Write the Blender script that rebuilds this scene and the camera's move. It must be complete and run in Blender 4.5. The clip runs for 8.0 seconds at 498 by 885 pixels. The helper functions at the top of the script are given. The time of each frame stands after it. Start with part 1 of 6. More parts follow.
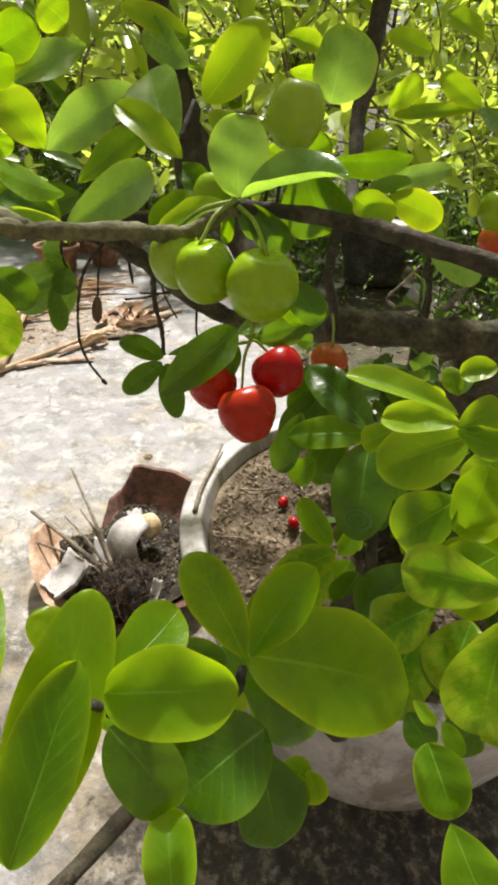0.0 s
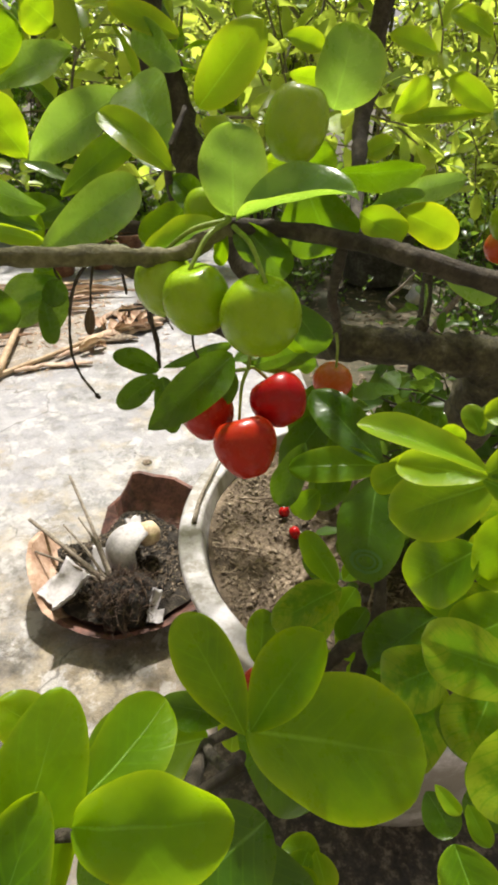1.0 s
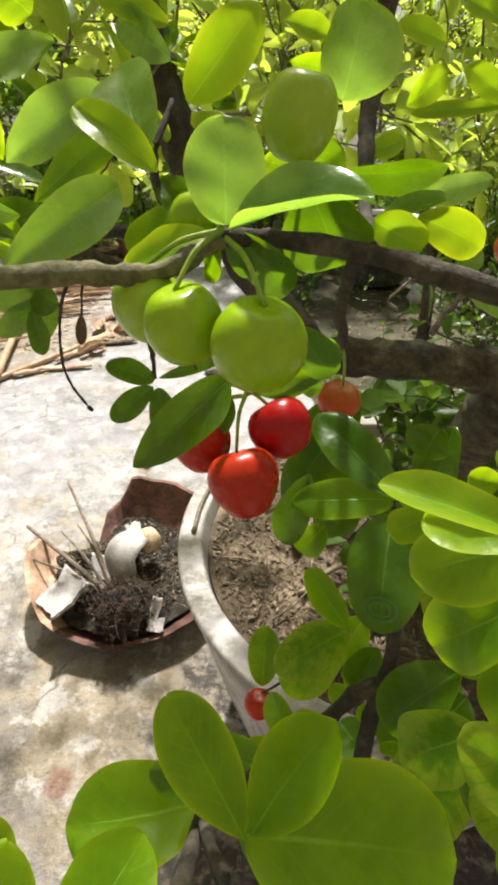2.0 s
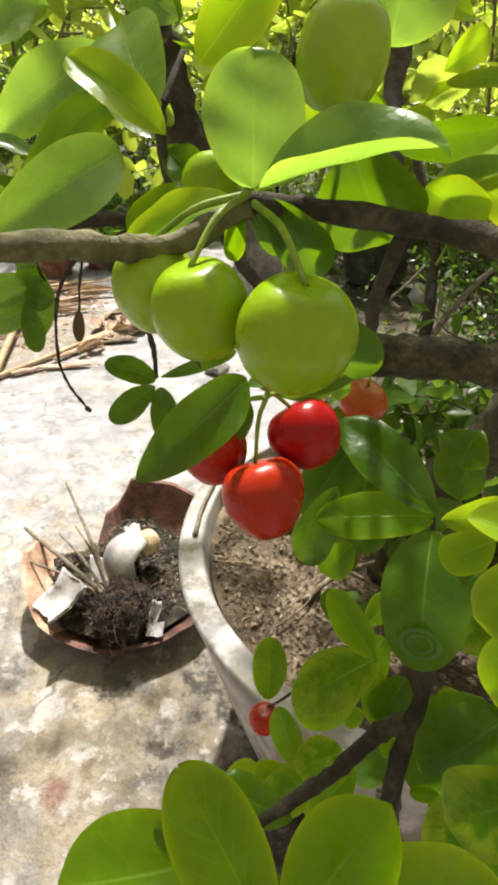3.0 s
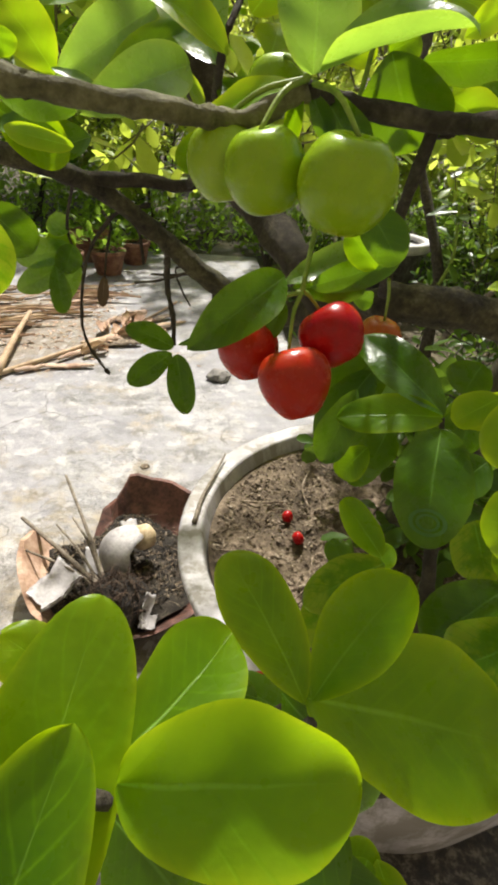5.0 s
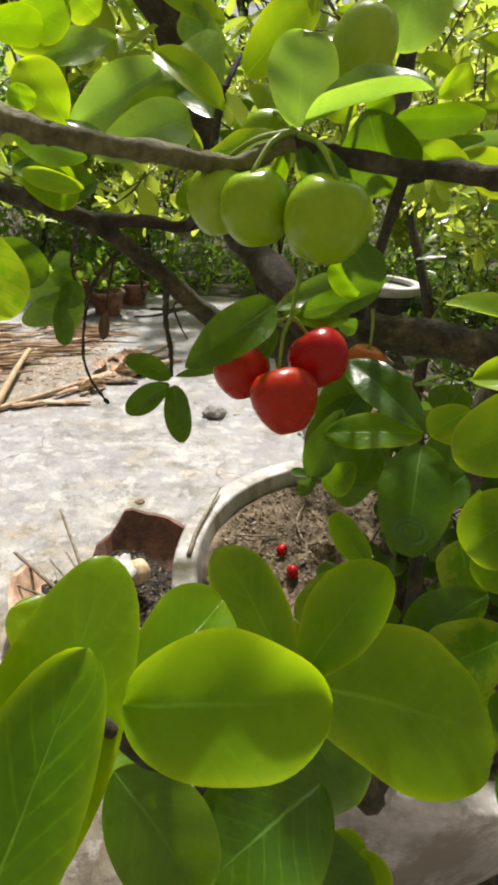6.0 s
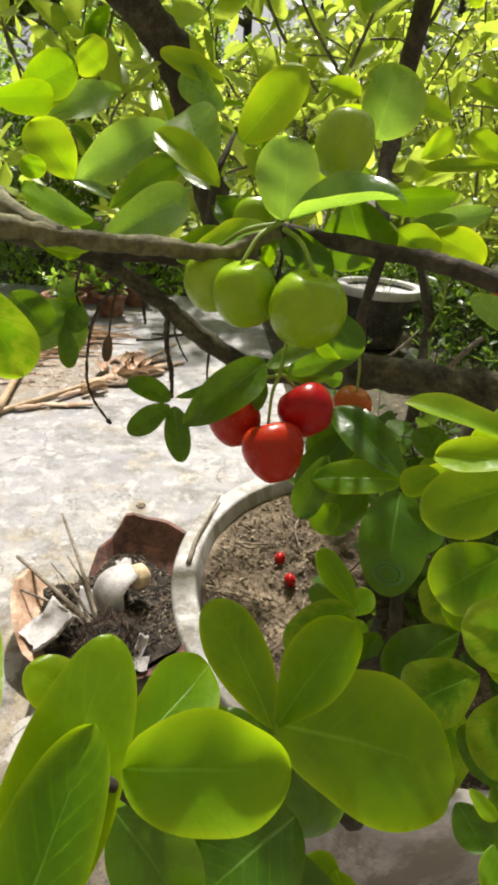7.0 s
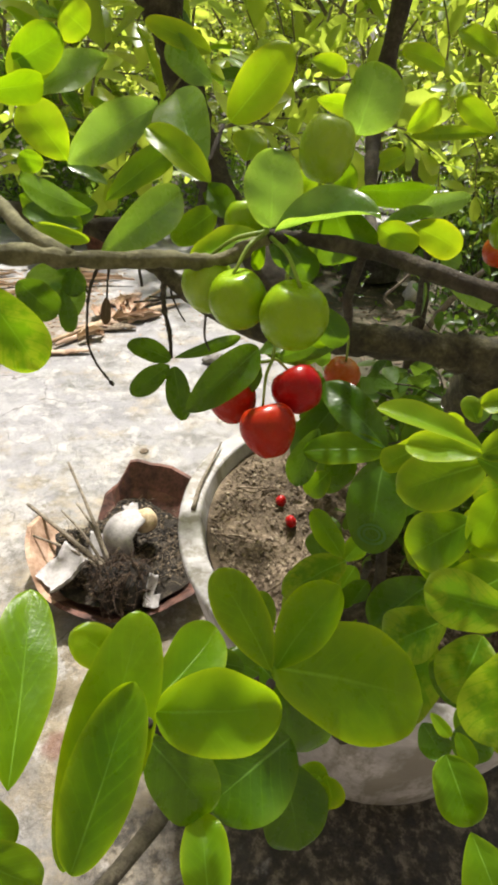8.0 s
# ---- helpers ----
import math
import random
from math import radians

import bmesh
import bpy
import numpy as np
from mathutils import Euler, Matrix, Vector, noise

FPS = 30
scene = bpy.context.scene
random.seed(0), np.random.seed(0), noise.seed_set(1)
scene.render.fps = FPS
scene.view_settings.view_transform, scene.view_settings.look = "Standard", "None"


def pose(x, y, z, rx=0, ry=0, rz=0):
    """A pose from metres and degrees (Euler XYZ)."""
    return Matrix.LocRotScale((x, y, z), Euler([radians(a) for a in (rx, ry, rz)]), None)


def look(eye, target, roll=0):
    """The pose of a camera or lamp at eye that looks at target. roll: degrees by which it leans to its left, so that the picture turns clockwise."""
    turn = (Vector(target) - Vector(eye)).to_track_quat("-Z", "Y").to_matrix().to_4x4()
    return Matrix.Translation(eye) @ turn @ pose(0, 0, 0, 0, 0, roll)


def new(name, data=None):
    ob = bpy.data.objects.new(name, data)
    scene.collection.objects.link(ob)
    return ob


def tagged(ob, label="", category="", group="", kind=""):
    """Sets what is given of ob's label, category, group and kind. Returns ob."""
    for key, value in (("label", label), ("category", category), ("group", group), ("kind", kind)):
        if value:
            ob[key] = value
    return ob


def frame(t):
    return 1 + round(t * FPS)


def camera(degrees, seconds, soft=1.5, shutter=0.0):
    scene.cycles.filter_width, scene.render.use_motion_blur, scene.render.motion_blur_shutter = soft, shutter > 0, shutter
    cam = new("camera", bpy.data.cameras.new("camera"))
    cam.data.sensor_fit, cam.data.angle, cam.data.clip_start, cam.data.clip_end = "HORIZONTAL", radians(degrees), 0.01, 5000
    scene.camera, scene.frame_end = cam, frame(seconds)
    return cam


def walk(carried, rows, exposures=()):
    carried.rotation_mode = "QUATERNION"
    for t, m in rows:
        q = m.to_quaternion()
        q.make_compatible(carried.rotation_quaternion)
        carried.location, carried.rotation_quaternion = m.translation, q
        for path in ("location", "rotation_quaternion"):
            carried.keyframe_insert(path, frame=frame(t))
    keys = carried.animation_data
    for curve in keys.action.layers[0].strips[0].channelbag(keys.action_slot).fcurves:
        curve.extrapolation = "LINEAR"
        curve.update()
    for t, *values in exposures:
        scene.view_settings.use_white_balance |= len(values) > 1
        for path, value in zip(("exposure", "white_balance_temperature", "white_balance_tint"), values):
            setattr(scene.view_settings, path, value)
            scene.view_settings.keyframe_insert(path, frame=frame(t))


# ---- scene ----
cam = camera(50.8, 8.0, 3.5)
PATH = [
    (0, (0.0000, 0.0373, 0.9222), (0.0912, 1.7108, -0.1692), 1.48),
    (0.5, (-0.0014, 0.0469, 0.9237), (0.0909, 1.7210, -0.1666), 1.24),
    (1, (0.0014, 0.0565, 0.9234), (0.0921, 1.7321, -0.1647), 1.07),
    (1.5, (0.0034, 0.0670, 0.9253), (0.0901, 1.7426, -0.1631), 0.54),
    (2.8, (0.0007, 0.0950, 0.9127), (0.0869, 1.7694, -0.1776), 0.72),
    (3, (-0.0014, 0.0973, 0.9122), (0.0887, 1.7717, -0.1779), 0.82),
    (3.5, (-0.0072, 0.0953, 0.9105), (0.1070, 1.7657, -0.1836), 1.17),
    (4, (-0.0102, 0.0835, 0.9091), (0.1031, 1.7559, -0.1819), 1.45),
    (4.5, (-0.0115, 0.0728, 0.8998), (0.1024, 1.7627, -0.1637), 2.73),
    (4.7, (-0.0126, 0.0693, 0.8951), (0.0975, 1.7640, -0.1612), 3.26),
    (5.8, (-0.0111, 0.0536, 0.8869), (0.0996, 1.8194, -0.0457), 4.41),
    (6, (-0.0118, 0.0515, 0.8891), (0.1069, 1.8296, -0.0189), 4.16),
    (6.5, (-0.0097, 0.0484, 0.8969), (0.1091, 1.8340, 0.0039), 3.92),
    (7, (-0.0100, 0.0462, 0.9100), (0.1030, 1.8240, 0.0008), 4.47),
    (7.5, (-0.0138, 0.0423, 0.9215), (0.1069, 1.7681, -0.0821), 3.95),
    (8, (-0.0104, 0.0370, 0.9320), (0.1082, 1.6959, -0.1788), 3.02),
]
walk(cam, [(t, look(eye, target, roll)) for t, eye, target, roll in PATH], [(0, 0.61), (1.5, 0.69), (3.0, 0.86), (3.7, 0.85), (4.5, 0.67), (6.0, 0.46), (6.5, 0.56), (7.0, 0.59), (8.0, 0.62)])

# ---- light ----
SUN_TURN, SUN_UP = radians(1), radians(55)   # from straight ahead, clockwise; above the horizon
world = bpy.data.worlds.new("sky")
scene.world = world
world.use_nodes = True
sky = world.node_tree.nodes.new("ShaderNodeTexSky")
sky.sky_type, sky.sun_disc = "NISHITA", False
sky.sun_elevation, sky.sun_rotation = SUN_UP, SUN_TURN
sky.air_density, sky.dust_density, sky.ozone_density = 0.75, 6.0, 0.3
world.node_tree.nodes["Background"].inputs["Strength"].default_value = 0.060
world.node_tree.links.new(sky.outputs[0], world.node_tree.nodes["Background"].inputs["Color"])
sun_data = bpy.data.lights.new("sun", "SUN")
sun_data.energy, sun_data.angle, sun_data.color = 5.0, radians(2.4), (1.0, 0.96, 0.89)
sun = new("sun", sun_data)
to_sun = Vector((math.sin(SUN_TURN) * math.cos(SUN_UP), math.cos(SUN_TURN) * math.cos(SUN_UP), math.sin(SUN_UP)))
sun.matrix_world = look(to_sun * 20, (0, 0, 0))


# ---- materials ----
def shader(name):
    m = bpy.data.materials.new(name)
    m.use_nodes = True
    t = m.node_tree
    return m, t, t.nodes["Principled BSDF"]


def noise_node(t, scale, detail=4.0, rough=0.6, coords=None):
    n = t.nodes.new("ShaderNodeTexNoise")
    n.inputs["Scale"].default_value, n.inputs["Detail"].default_value, n.inputs["Roughness"].default_value = scale, detail, rough
    if coords is not None:
        t.links.new(coords, n.inputs["Vector"])
    return n.outputs["Fac"]


def ramp(t, fac, *stops):
    r = t.nodes.new("ShaderNodeValToRGB")
    while len(r.color_ramp.elements) < len(stops):
        r.color_ramp.elements.new(0.5)
    for e, (p, c) in zip(r.color_ramp.elements, stops):
        e.position, e.color = p, (*c, 1) if len(c) == 3 else c
    t.links.new(fac, r.inputs[0])
    return r.outputs[0]


def mix(t, fac, a, b, mode="MIX"):
    n = t.nodes.new("ShaderNodeMix")
    n.data_type, n.blend_type = "RGBA", mode
    for socket, v in ((n.inputs[0], fac), (n.inputs[6], a), (n.inputs[7], b)):
        if isinstance(v, bpy.types.NodeSocket):
            t.links.new(v, socket)
        elif isinstance(v, tuple):
            socket.default_value = (*v, 1)
        else:
            socket.default_value = v
    return n.outputs[2]


def maths(t, op, a, b=0.0):
    n = t.nodes.new("ShaderNodeMath")
    n.operation = op
    for socket, v in zip(n.inputs, (a, b)):
        if isinstance(v, bpy.types.NodeSocket):
            t.links.new(v, socket)
        else:
            socket.default_value = v
    return n.outputs[0]


def bump(t, p, height, strength, distance):
    n = t.nodes.new("ShaderNodeBump")
    n.inputs["Strength"].default_value, n.inputs["Distance"].default_value = strength, distance
    t.links.new(height, n.inputs["Height"])
    t.links.new(n.outputs[0], p.inputs["Normal"])
    return n.outputs[0]


def position(t):
    return t.nodes.new("ShaderNodeNewGeometry").outputs["Position"]


def noise_warp(t, at, scale, amount):
    """Coordinates pushed about by a noise, to make straight patterns wander."""
    n = t.nodes.new("ShaderNodeTexNoise")
    n.inputs["Scale"].default_value, n.inputs["Detail"].default_value = scale, 4.0
    t.links.new(at, n.inputs["Vector"])
    v = t.nodes.new("ShaderNodeVectorMath")
    v.operation = "MULTIPLY_ADD"
    t.links.new(n.outputs["Color"], v.inputs[0])
    v.inputs[1].default_value = (amount, amount, amount)
    t.links.new(at, v.inputs[2])
    return v.outputs[0]


def rough_surface(name, stops, scale, fine=8.0, rough=0.8, relief=0.002, local=False):
    """A mineral or woody surface: broad patches, fine grain and relief."""
    m, t, p = shader(name)
    at = t.nodes.new("ShaderNodeTexCoord").outputs["Object"] if local else position(t)
    broad, grain = noise_node(t, scale, 5, 0.6, at), noise_node(t, scale * fine, 6, 0.7, at)
    both = maths(t, "ADD", maths(t, "MULTIPLY", broad, 0.6), maths(t, "MULTIPLY", grain, 0.4))
    both = maths(t, "ADD", maths(t, "MULTIPLY", maths(t, "SUBTRACT", both, 0.5), 1.9), 0.5)
    t.links.new(ramp(t, both, *stops), p.inputs["Base Color"])
    p.inputs["Roughness"].default_value = rough
    bump(t, p, grain, 0.7, relief)
    return m


def leaf_material(name, dark, light, glow, through_part=0.42, mottle=0.0, gloss=0.40, islands=False, rim=0.5, sheen=0.26):
    """A leathery leaf: pale midrib, side veins and a thinner margin by its UV map, colour from leaf to leaf, light coming through."""
    m, t, p = shader(name)
    if islands:
        chance = t.nodes.new("ShaderNodeNewGeometry").outputs["Random Per Island"]
    else:
        chance = t.nodes.new("ShaderNodeObjectInfo").outputs["Random"]
    at = position(t)
    patch = noise_node(t, 60.0 if not islands else 25.0, 5, 0.65, at)
    wide = ramp(t, patch, (0.32, (0, 0, 0)), (0.68, (1, 1, 1)))
    fac = maths(t, "ADD", maths(t, "MULTIPLY", chance, 0.5), maths(t, "MULTIPLY", wide, 0.5))
    colour = mix(t, fac, dark, light)
    glow_colour = mix(t, fac, tuple(c * 0.68 for c in glow), tuple(min(1, c * 1.25) for c in glow))
    if not islands:
        uv = t.nodes.new("ShaderNodeTexCoord").outputs["UV"]
        split = t.nodes.new("ShaderNodeSeparateXYZ")
        t.links.new(uv, split.inputs[0])
        u, v = split.outputs[0], split.outputs[1]
        side = maths(t, "ABSOLUTE", maths(t, "SUBTRACT", u, 0.5))
        tip = maths(t, "MULTIPLY", maths(t, "ABSOLUTE", maths(t, "SUBTRACT", v, 0.42)), 0.82)
        edge = maths(t, "ADD", maths(t, "MAXIMUM", side, tip), maths(t, "MULTIPLY", maths(t, "SUBTRACT", patch, 0.5), 0.16))
        margin = maths(t, "MULTIPLY", ramp(t, edge, (0.20, (0, 0, 0)), (0.40, (0.22, 0.22, 0.22)), (0.46, (0.5, 0.5, 0.5)), (0.50, (1, 1, 1))), rim)
        colour = mix(t, margin, colour, tuple(min(1, c * k) for c, k in zip(light, (2.5, 1.7, 1.4))))
        glow_colour = mix(t, margin, glow_colour, tuple(min(1, c * k) for c, k in zip(glow, (2.0, 1.45, 1.2))))
        rib_line = ramp(t, maths(t, "DIVIDE", side, maths(t, "SUBTRACT", 1.25, v)), (0.008, (1, 1, 1)), (0.027, (0, 0, 0)))
        rib_line = maths(t, "MULTIPLY", rib_line, maths(t, "SUBTRACT", 1.05, v))
        bent = maths(t, "ADD", maths(t, "SUBTRACT", v, maths(t, "MULTIPLY", side, 0.62)), maths(t, "MULTIPLY", patch, 0.10))
        wave = maths(t, "SINE", maths(t, "MULTIPLY", bent, 50.0))
        vein = ramp(t, wave, (0.80, (0, 0, 0)), (1.0, (1, 1, 1)))
        if mottle:
            cells = t.nodes.new("ShaderNodeTexVoronoi")
            cells.inputs["Scale"].default_value = 260.0
            t.links.new(at, cells.inputs["Vector"])
            blotch = maths(t, "ADD", maths(t, "MULTIPLY", noise_node(t, 190.0, 4, 0.7, at), 0.8), maths(t, "MULTIPLY", cells.outputs["Distance"], 0.22))
            blotch = maths(t, "ADD", blotch, maths(t, "MULTIPLY", vein, -0.10))
            yellow = ramp(t, maths(t, "ADD", maths(t, "MULTIPLY", edge, 0.55), blotch), (0.58, (0, 0, 0)), (0.76, (1, 1, 1)))
            yellow = maths(t, "MULTIPLY", yellow, mottle)
            colour = mix(t, yellow, colour, (0.25, 0.33, 0.015))
            glow_colour = mix(t, yellow, glow_colour, (0.50, 0.64, 0.02))
        colour = mix(t, maths(t, "MULTIPLY", rib_line, 0.8), colour, tuple(min(1, c * 2.3 + 0.06) for c in light))
        colour = mix(t, maths(t, "MULTIPLY", vein, 0.40), colour, tuple(min(1, c * 1.7) for c in light))
        glow_colour = mix(t, maths(t, "MULTIPLY", vein, 0.22), glow_colour, tuple(c * 0.7 for c in glow))
    t.links.new(colour, p.inputs["Base Color"])
    t.links.new(ramp(t, noise_node(t, 130.0, 4, 0.65, at), (0.35, (gloss * 0.75,) * 3), (0.65, (gloss * 1.35,) * 3)), p.inputs["Roughness"])
    p.inputs["Specular IOR Level"].default_value = sheen
    if not islands:
        relief = maths(t, "ADD", maths(t, "MULTIPLY", vein, -0.018), maths(t, "ADD", noise_node(t, 95.0, 4, 0.55, at), maths(t, "MULTIPLY", noise_node(t, 420.0, 3, 0.6, at), 0.14)))
        bump(t, p, maths(t, "SUBTRACT", relief, maths(t, "MULTIPLY", rib_line, 0.3)), 0.45, 0.0017)
    through_leaf = t.nodes.new("ShaderNodeBsdfTranslucent")
    t.links.new(glow_colour, through_leaf.inputs["Color"])
    both = t.nodes.new("ShaderNodeMixShader")
    both.inputs[0].default_value = through_part
    t.links.new(p.outputs[0], both.inputs[1])
    t.links.new(through_leaf.outputs[0], both.inputs[2])
    t.links.new(both.outputs[0], t.nodes["Material Output"].inputs["Surface"])
    return m


# one leaf green in shaded (DARK) and sunlit (LIT) copies, light put into colour
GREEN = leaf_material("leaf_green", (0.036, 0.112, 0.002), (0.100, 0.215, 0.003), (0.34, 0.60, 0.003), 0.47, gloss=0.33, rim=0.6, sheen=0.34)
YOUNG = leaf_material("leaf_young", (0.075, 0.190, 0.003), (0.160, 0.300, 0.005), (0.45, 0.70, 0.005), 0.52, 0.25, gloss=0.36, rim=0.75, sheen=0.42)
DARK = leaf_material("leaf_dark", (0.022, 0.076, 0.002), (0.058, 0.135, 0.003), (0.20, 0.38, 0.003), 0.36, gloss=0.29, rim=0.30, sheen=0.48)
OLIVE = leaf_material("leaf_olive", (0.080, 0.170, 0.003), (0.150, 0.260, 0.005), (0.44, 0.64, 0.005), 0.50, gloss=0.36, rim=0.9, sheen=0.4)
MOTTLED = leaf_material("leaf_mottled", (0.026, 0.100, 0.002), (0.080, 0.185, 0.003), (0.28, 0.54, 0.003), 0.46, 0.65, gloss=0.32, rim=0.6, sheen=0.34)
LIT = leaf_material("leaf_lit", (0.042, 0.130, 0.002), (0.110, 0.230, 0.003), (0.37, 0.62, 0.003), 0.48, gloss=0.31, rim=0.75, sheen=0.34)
# paler, bluer leaf green: haze and sky sheen put into the colour
PALE = leaf_material("leaf_pale", (0.050, 0.140, 0.014), (0.100, 0.215, 0.026), (0.36, 0.60, 0.05), 0.50, 0.0, 0.26, rim=0.35, sheen=1.0)
FOLIAGE = leaf_material("foliage_green", (0.055, 0.135, 0.010), (0.17, 0.28, 0.016), (0.50, 0.76, 0.08), 0.55, 0, 0.34, True)
FOLIAGE_CROWN = leaf_material("foliage_crown", (0.06, 0.15, 0.010), (0.23, 0.345, 0.018), (0.69, 0.90, 0.09), 0.5, 0, 0.34, True)
# lighter foliage copy for the bushes, sunlight put into its colour
FOLIAGE_BRIGHT = leaf_material("foliage_bright", (0.105, 0.215, 0.014), (0.26, 0.36, 0.03), (0.75, 0.92, 0.13), 0.56, 0, 0.34, True)
# darker foliage copy for low and inner growth, shade put into its colour
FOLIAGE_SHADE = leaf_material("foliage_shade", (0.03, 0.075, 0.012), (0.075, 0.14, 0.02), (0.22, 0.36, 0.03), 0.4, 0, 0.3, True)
# far leaves lightened and blued, haze put into their colour
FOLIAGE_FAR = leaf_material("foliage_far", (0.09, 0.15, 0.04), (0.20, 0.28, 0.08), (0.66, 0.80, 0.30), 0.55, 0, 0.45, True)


def fruit_material(name, a, b, top, spots):
    m, t, p = shader(name)
    at = t.nodes.new("ShaderNodeTexCoord").outputs["Object"]
    split = t.nodes.new("ShaderNodeSeparateXYZ")
    t.links.new(at, split.inputs[0])
    patch = noise_node(t, 140.0, 3, 0.5, at)
    colour = mix(t, patch, a, b)
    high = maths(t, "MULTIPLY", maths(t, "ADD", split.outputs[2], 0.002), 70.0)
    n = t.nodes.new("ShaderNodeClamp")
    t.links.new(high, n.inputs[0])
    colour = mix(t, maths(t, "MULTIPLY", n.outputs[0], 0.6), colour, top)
    dots = noise_node(t, 900.0, 2, 0.5, at)
    colour = mix(t, maths(t, "MULTIPLY", maths(t, "GREATER_THAN", dots, 0.68), 0.4), colour, spots)
    t.links.new(colour, p.inputs["Base Color"])
    green = a[1] > a[0] * 0.5
    t.links.new(ramp(t, noise_node(t, 220.0, 3, 0.6, at), (0.35, (0.20, 0.20, 0.20)), (0.65, (0.34, 0.34, 0.34))), p.inputs["Roughness"])
    p.inputs["Specular IOR Level"].default_value = 0.30 if green else 0.26
    p.inputs["Subsurface Weight"].default_value = 0.45 if green else 0.5
    p.inputs["Subsurface Radius"].default_value = (0.008, 0.007, 0.0015) if green else (0.007, 0.0012, 0.0006)
    skin = maths(t, "ADD", noise_node(t, 170.0, 4, 0.6, at), maths(t, "MULTIPLY", noise_node(t, 1500.0, 2, 0.5, at), 0.12))
    bump(t, p, skin, 0.22, 0.0009)
    return m


DEAD = leaf_material("leaf_dead", (0.07, 0.045, 0.028), (0.14, 0.10, 0.065), (0.20, 0.13, 0.06), 0.2, 0, 0.7, rim=0.2)
SCAR = leaf_material("leaf_scar", (0.035, 0.115, 0.020), (0.13, 0.24, 0.08), (0.2, 0.4, 0.05), 0.3, 0, 0.5, rim=0.0)
FRUIT_GREEN = fruit_material("fruit_green", (0.20, 0.345, 0.004), (0.31, 0.46, 0.008), (0.25, 0.40, 0.005), (0.34, 0.50, 0.03))
FRUIT_PALE = fruit_material("fruit_pale", (0.24, 0.38, 0.012), (0.34, 0.48, 0.03), (0.28, 0.42, 0.02), (0.42, 0.52, 0.08))
FRUIT_RED = fruit_material("fruit_red", (0.34, 0.009, 0.004), (0.45, 0.026, 0.006), (0.44, 0.042, 0.008), (0.62, 0.10, 0.04))
FRUIT_DEEP = fruit_material("fruit_deep_red", (0.33, 0.004, 0.006), (0.42, 0.008, 0.008), (0.38, 0.008, 0.008), (0.55, 0.05, 0.04))
FRUIT_ORANGE = fruit_material("fruit_orange", (0.42, 0.04, 0.009), (0.52, 0.09, 0.015), (0.40, 0.24, 0.03), (0.6, 0.2, 0.05))
STALK = rough_surface("stalk_green", ((0.3, (0.15, 0.24, 0.015)), (0.7, (0.27, 0.36, 0.04))), 120, 4, 0.55, 0.0003)
BARK = rough_surface("bark", ((0.2, (0.017, 0.013, 0.008)), (0.5, (0.048, 0.038, 0.023)), (0.85, (0.135, 0.115, 0.075))), 90, 5, 0.9, 0.003)
BOUGH = rough_surface("mossy_bark", ((0.25, (0.016, 0.013, 0.007)), (0.5, (0.062, 0.054, 0.027)), (0.68, (0.12, 0.11, 0.05)), (0.85, (0.24, 0.22, 0.15))), 75, 5, 0.9, 0.004)
BARK_PALE = rough_surface("bark_pale", ((0.2, (0.045, 0.042, 0.016)), (0.45, (0.125, 0.118, 0.046)), (0.85, (0.29, 0.27, 0.135))), 110, 5, 0.8, 0.002)
DRY_WOOD = rough_surface("dry_wood", ((0.3, (0.09, 0.07, 0.05)), (0.7, (0.30, 0.25, 0.19))), 60, 5, 0.85, 0.001)
STRAW = rough_surface("dry_frond", ((0.25, (0.30, 0.19, 0.10)), (0.75, (0.62, 0.47, 0.31))), 14, 7, 0.8, 0.001)
HUSK = rough_surface("dry_husk", ((0.25, (0.34, 0.20, 0.125)), (0.75, (0.72, 0.54, 0.40))), 12, 7, 0.8, 0.001)
SOIL = rough_surface("potting_soil", ((0.25, (0.034, 0.024, 0.014)), (0.5, (0.110, 0.080, 0.051)), (0.75, (0.30, 0.23, 0.16))), 14, 9, 0.95, 0.004)
SOIL_DARK = rough_surface("damp_soil", ((0.3, (0.010, 0.008, 0.006)), (0.55, (0.034, 0.027, 0.019)), (0.75, (0.12, 0.095, 0.07))), 40, 5, 0.95, 0.004)
SOIL_BLACK = rough_surface("black_soil", ((0.3, (0.006, 0.005, 0.004)), (0.6, (0.022, 0.017, 0.012)), (0.8, (0.06, 0.045, 0.03))), 60, 4, 0.95, 0.003)
LITTER = rough_surface("leaf_litter", ((0.3, (0.075, 0.052, 0.032)), (0.55, (0.20, 0.15, 0.10)), (0.75, (0.42, 0.35, 0.26))), 70, 3, 0.9, 0.001)
EARTH = rough_surface("garden_earth", ((0.3, (0.03, 0.035, 0.015)), (0.5, (0.07, 0.06, 0.035)), (0.7, (0.14, 0.115, 0.07))), 2.5, 12, 0.95, 0.01)
TERRACOTTA = rough_surface("terracotta", ((0.25, (0.10, 0.042, 0.028)), (0.5, (0.27, 0.125, 0.075)), (0.8, (0.46, 0.26, 0.16))), 18, 6, 0.8, 0.001)
# the broken bowl's left side, sunlight put into its paler colour
TERRACOTTA_PALE = rough_surface("sunlit_terracotta", ((0.25, (0.26, 0.14, 0.09)), (0.5, (0.46, 0.29, 0.20)), (0.8, (0.66, 0.49, 0.38))), 16, 6, 0.85, 0.001)
# the rest of that bowl: dirty terracotta with shade put into its tone
TERRACOTTA_DARK = rough_surface("stained_shaded_terracotta", ((0.3, (0.05, 0.022, 0.016)), (0.7, (0.20, 0.085, 0.06))), 22, 6, 0.75, 0.001)
ROOT = rough_surface("dead_root", ((0.3, (0.022, 0.013, 0.008)), (0.7, (0.14, 0.088, 0.055))), 90, 4, 0.85, 0.0005)
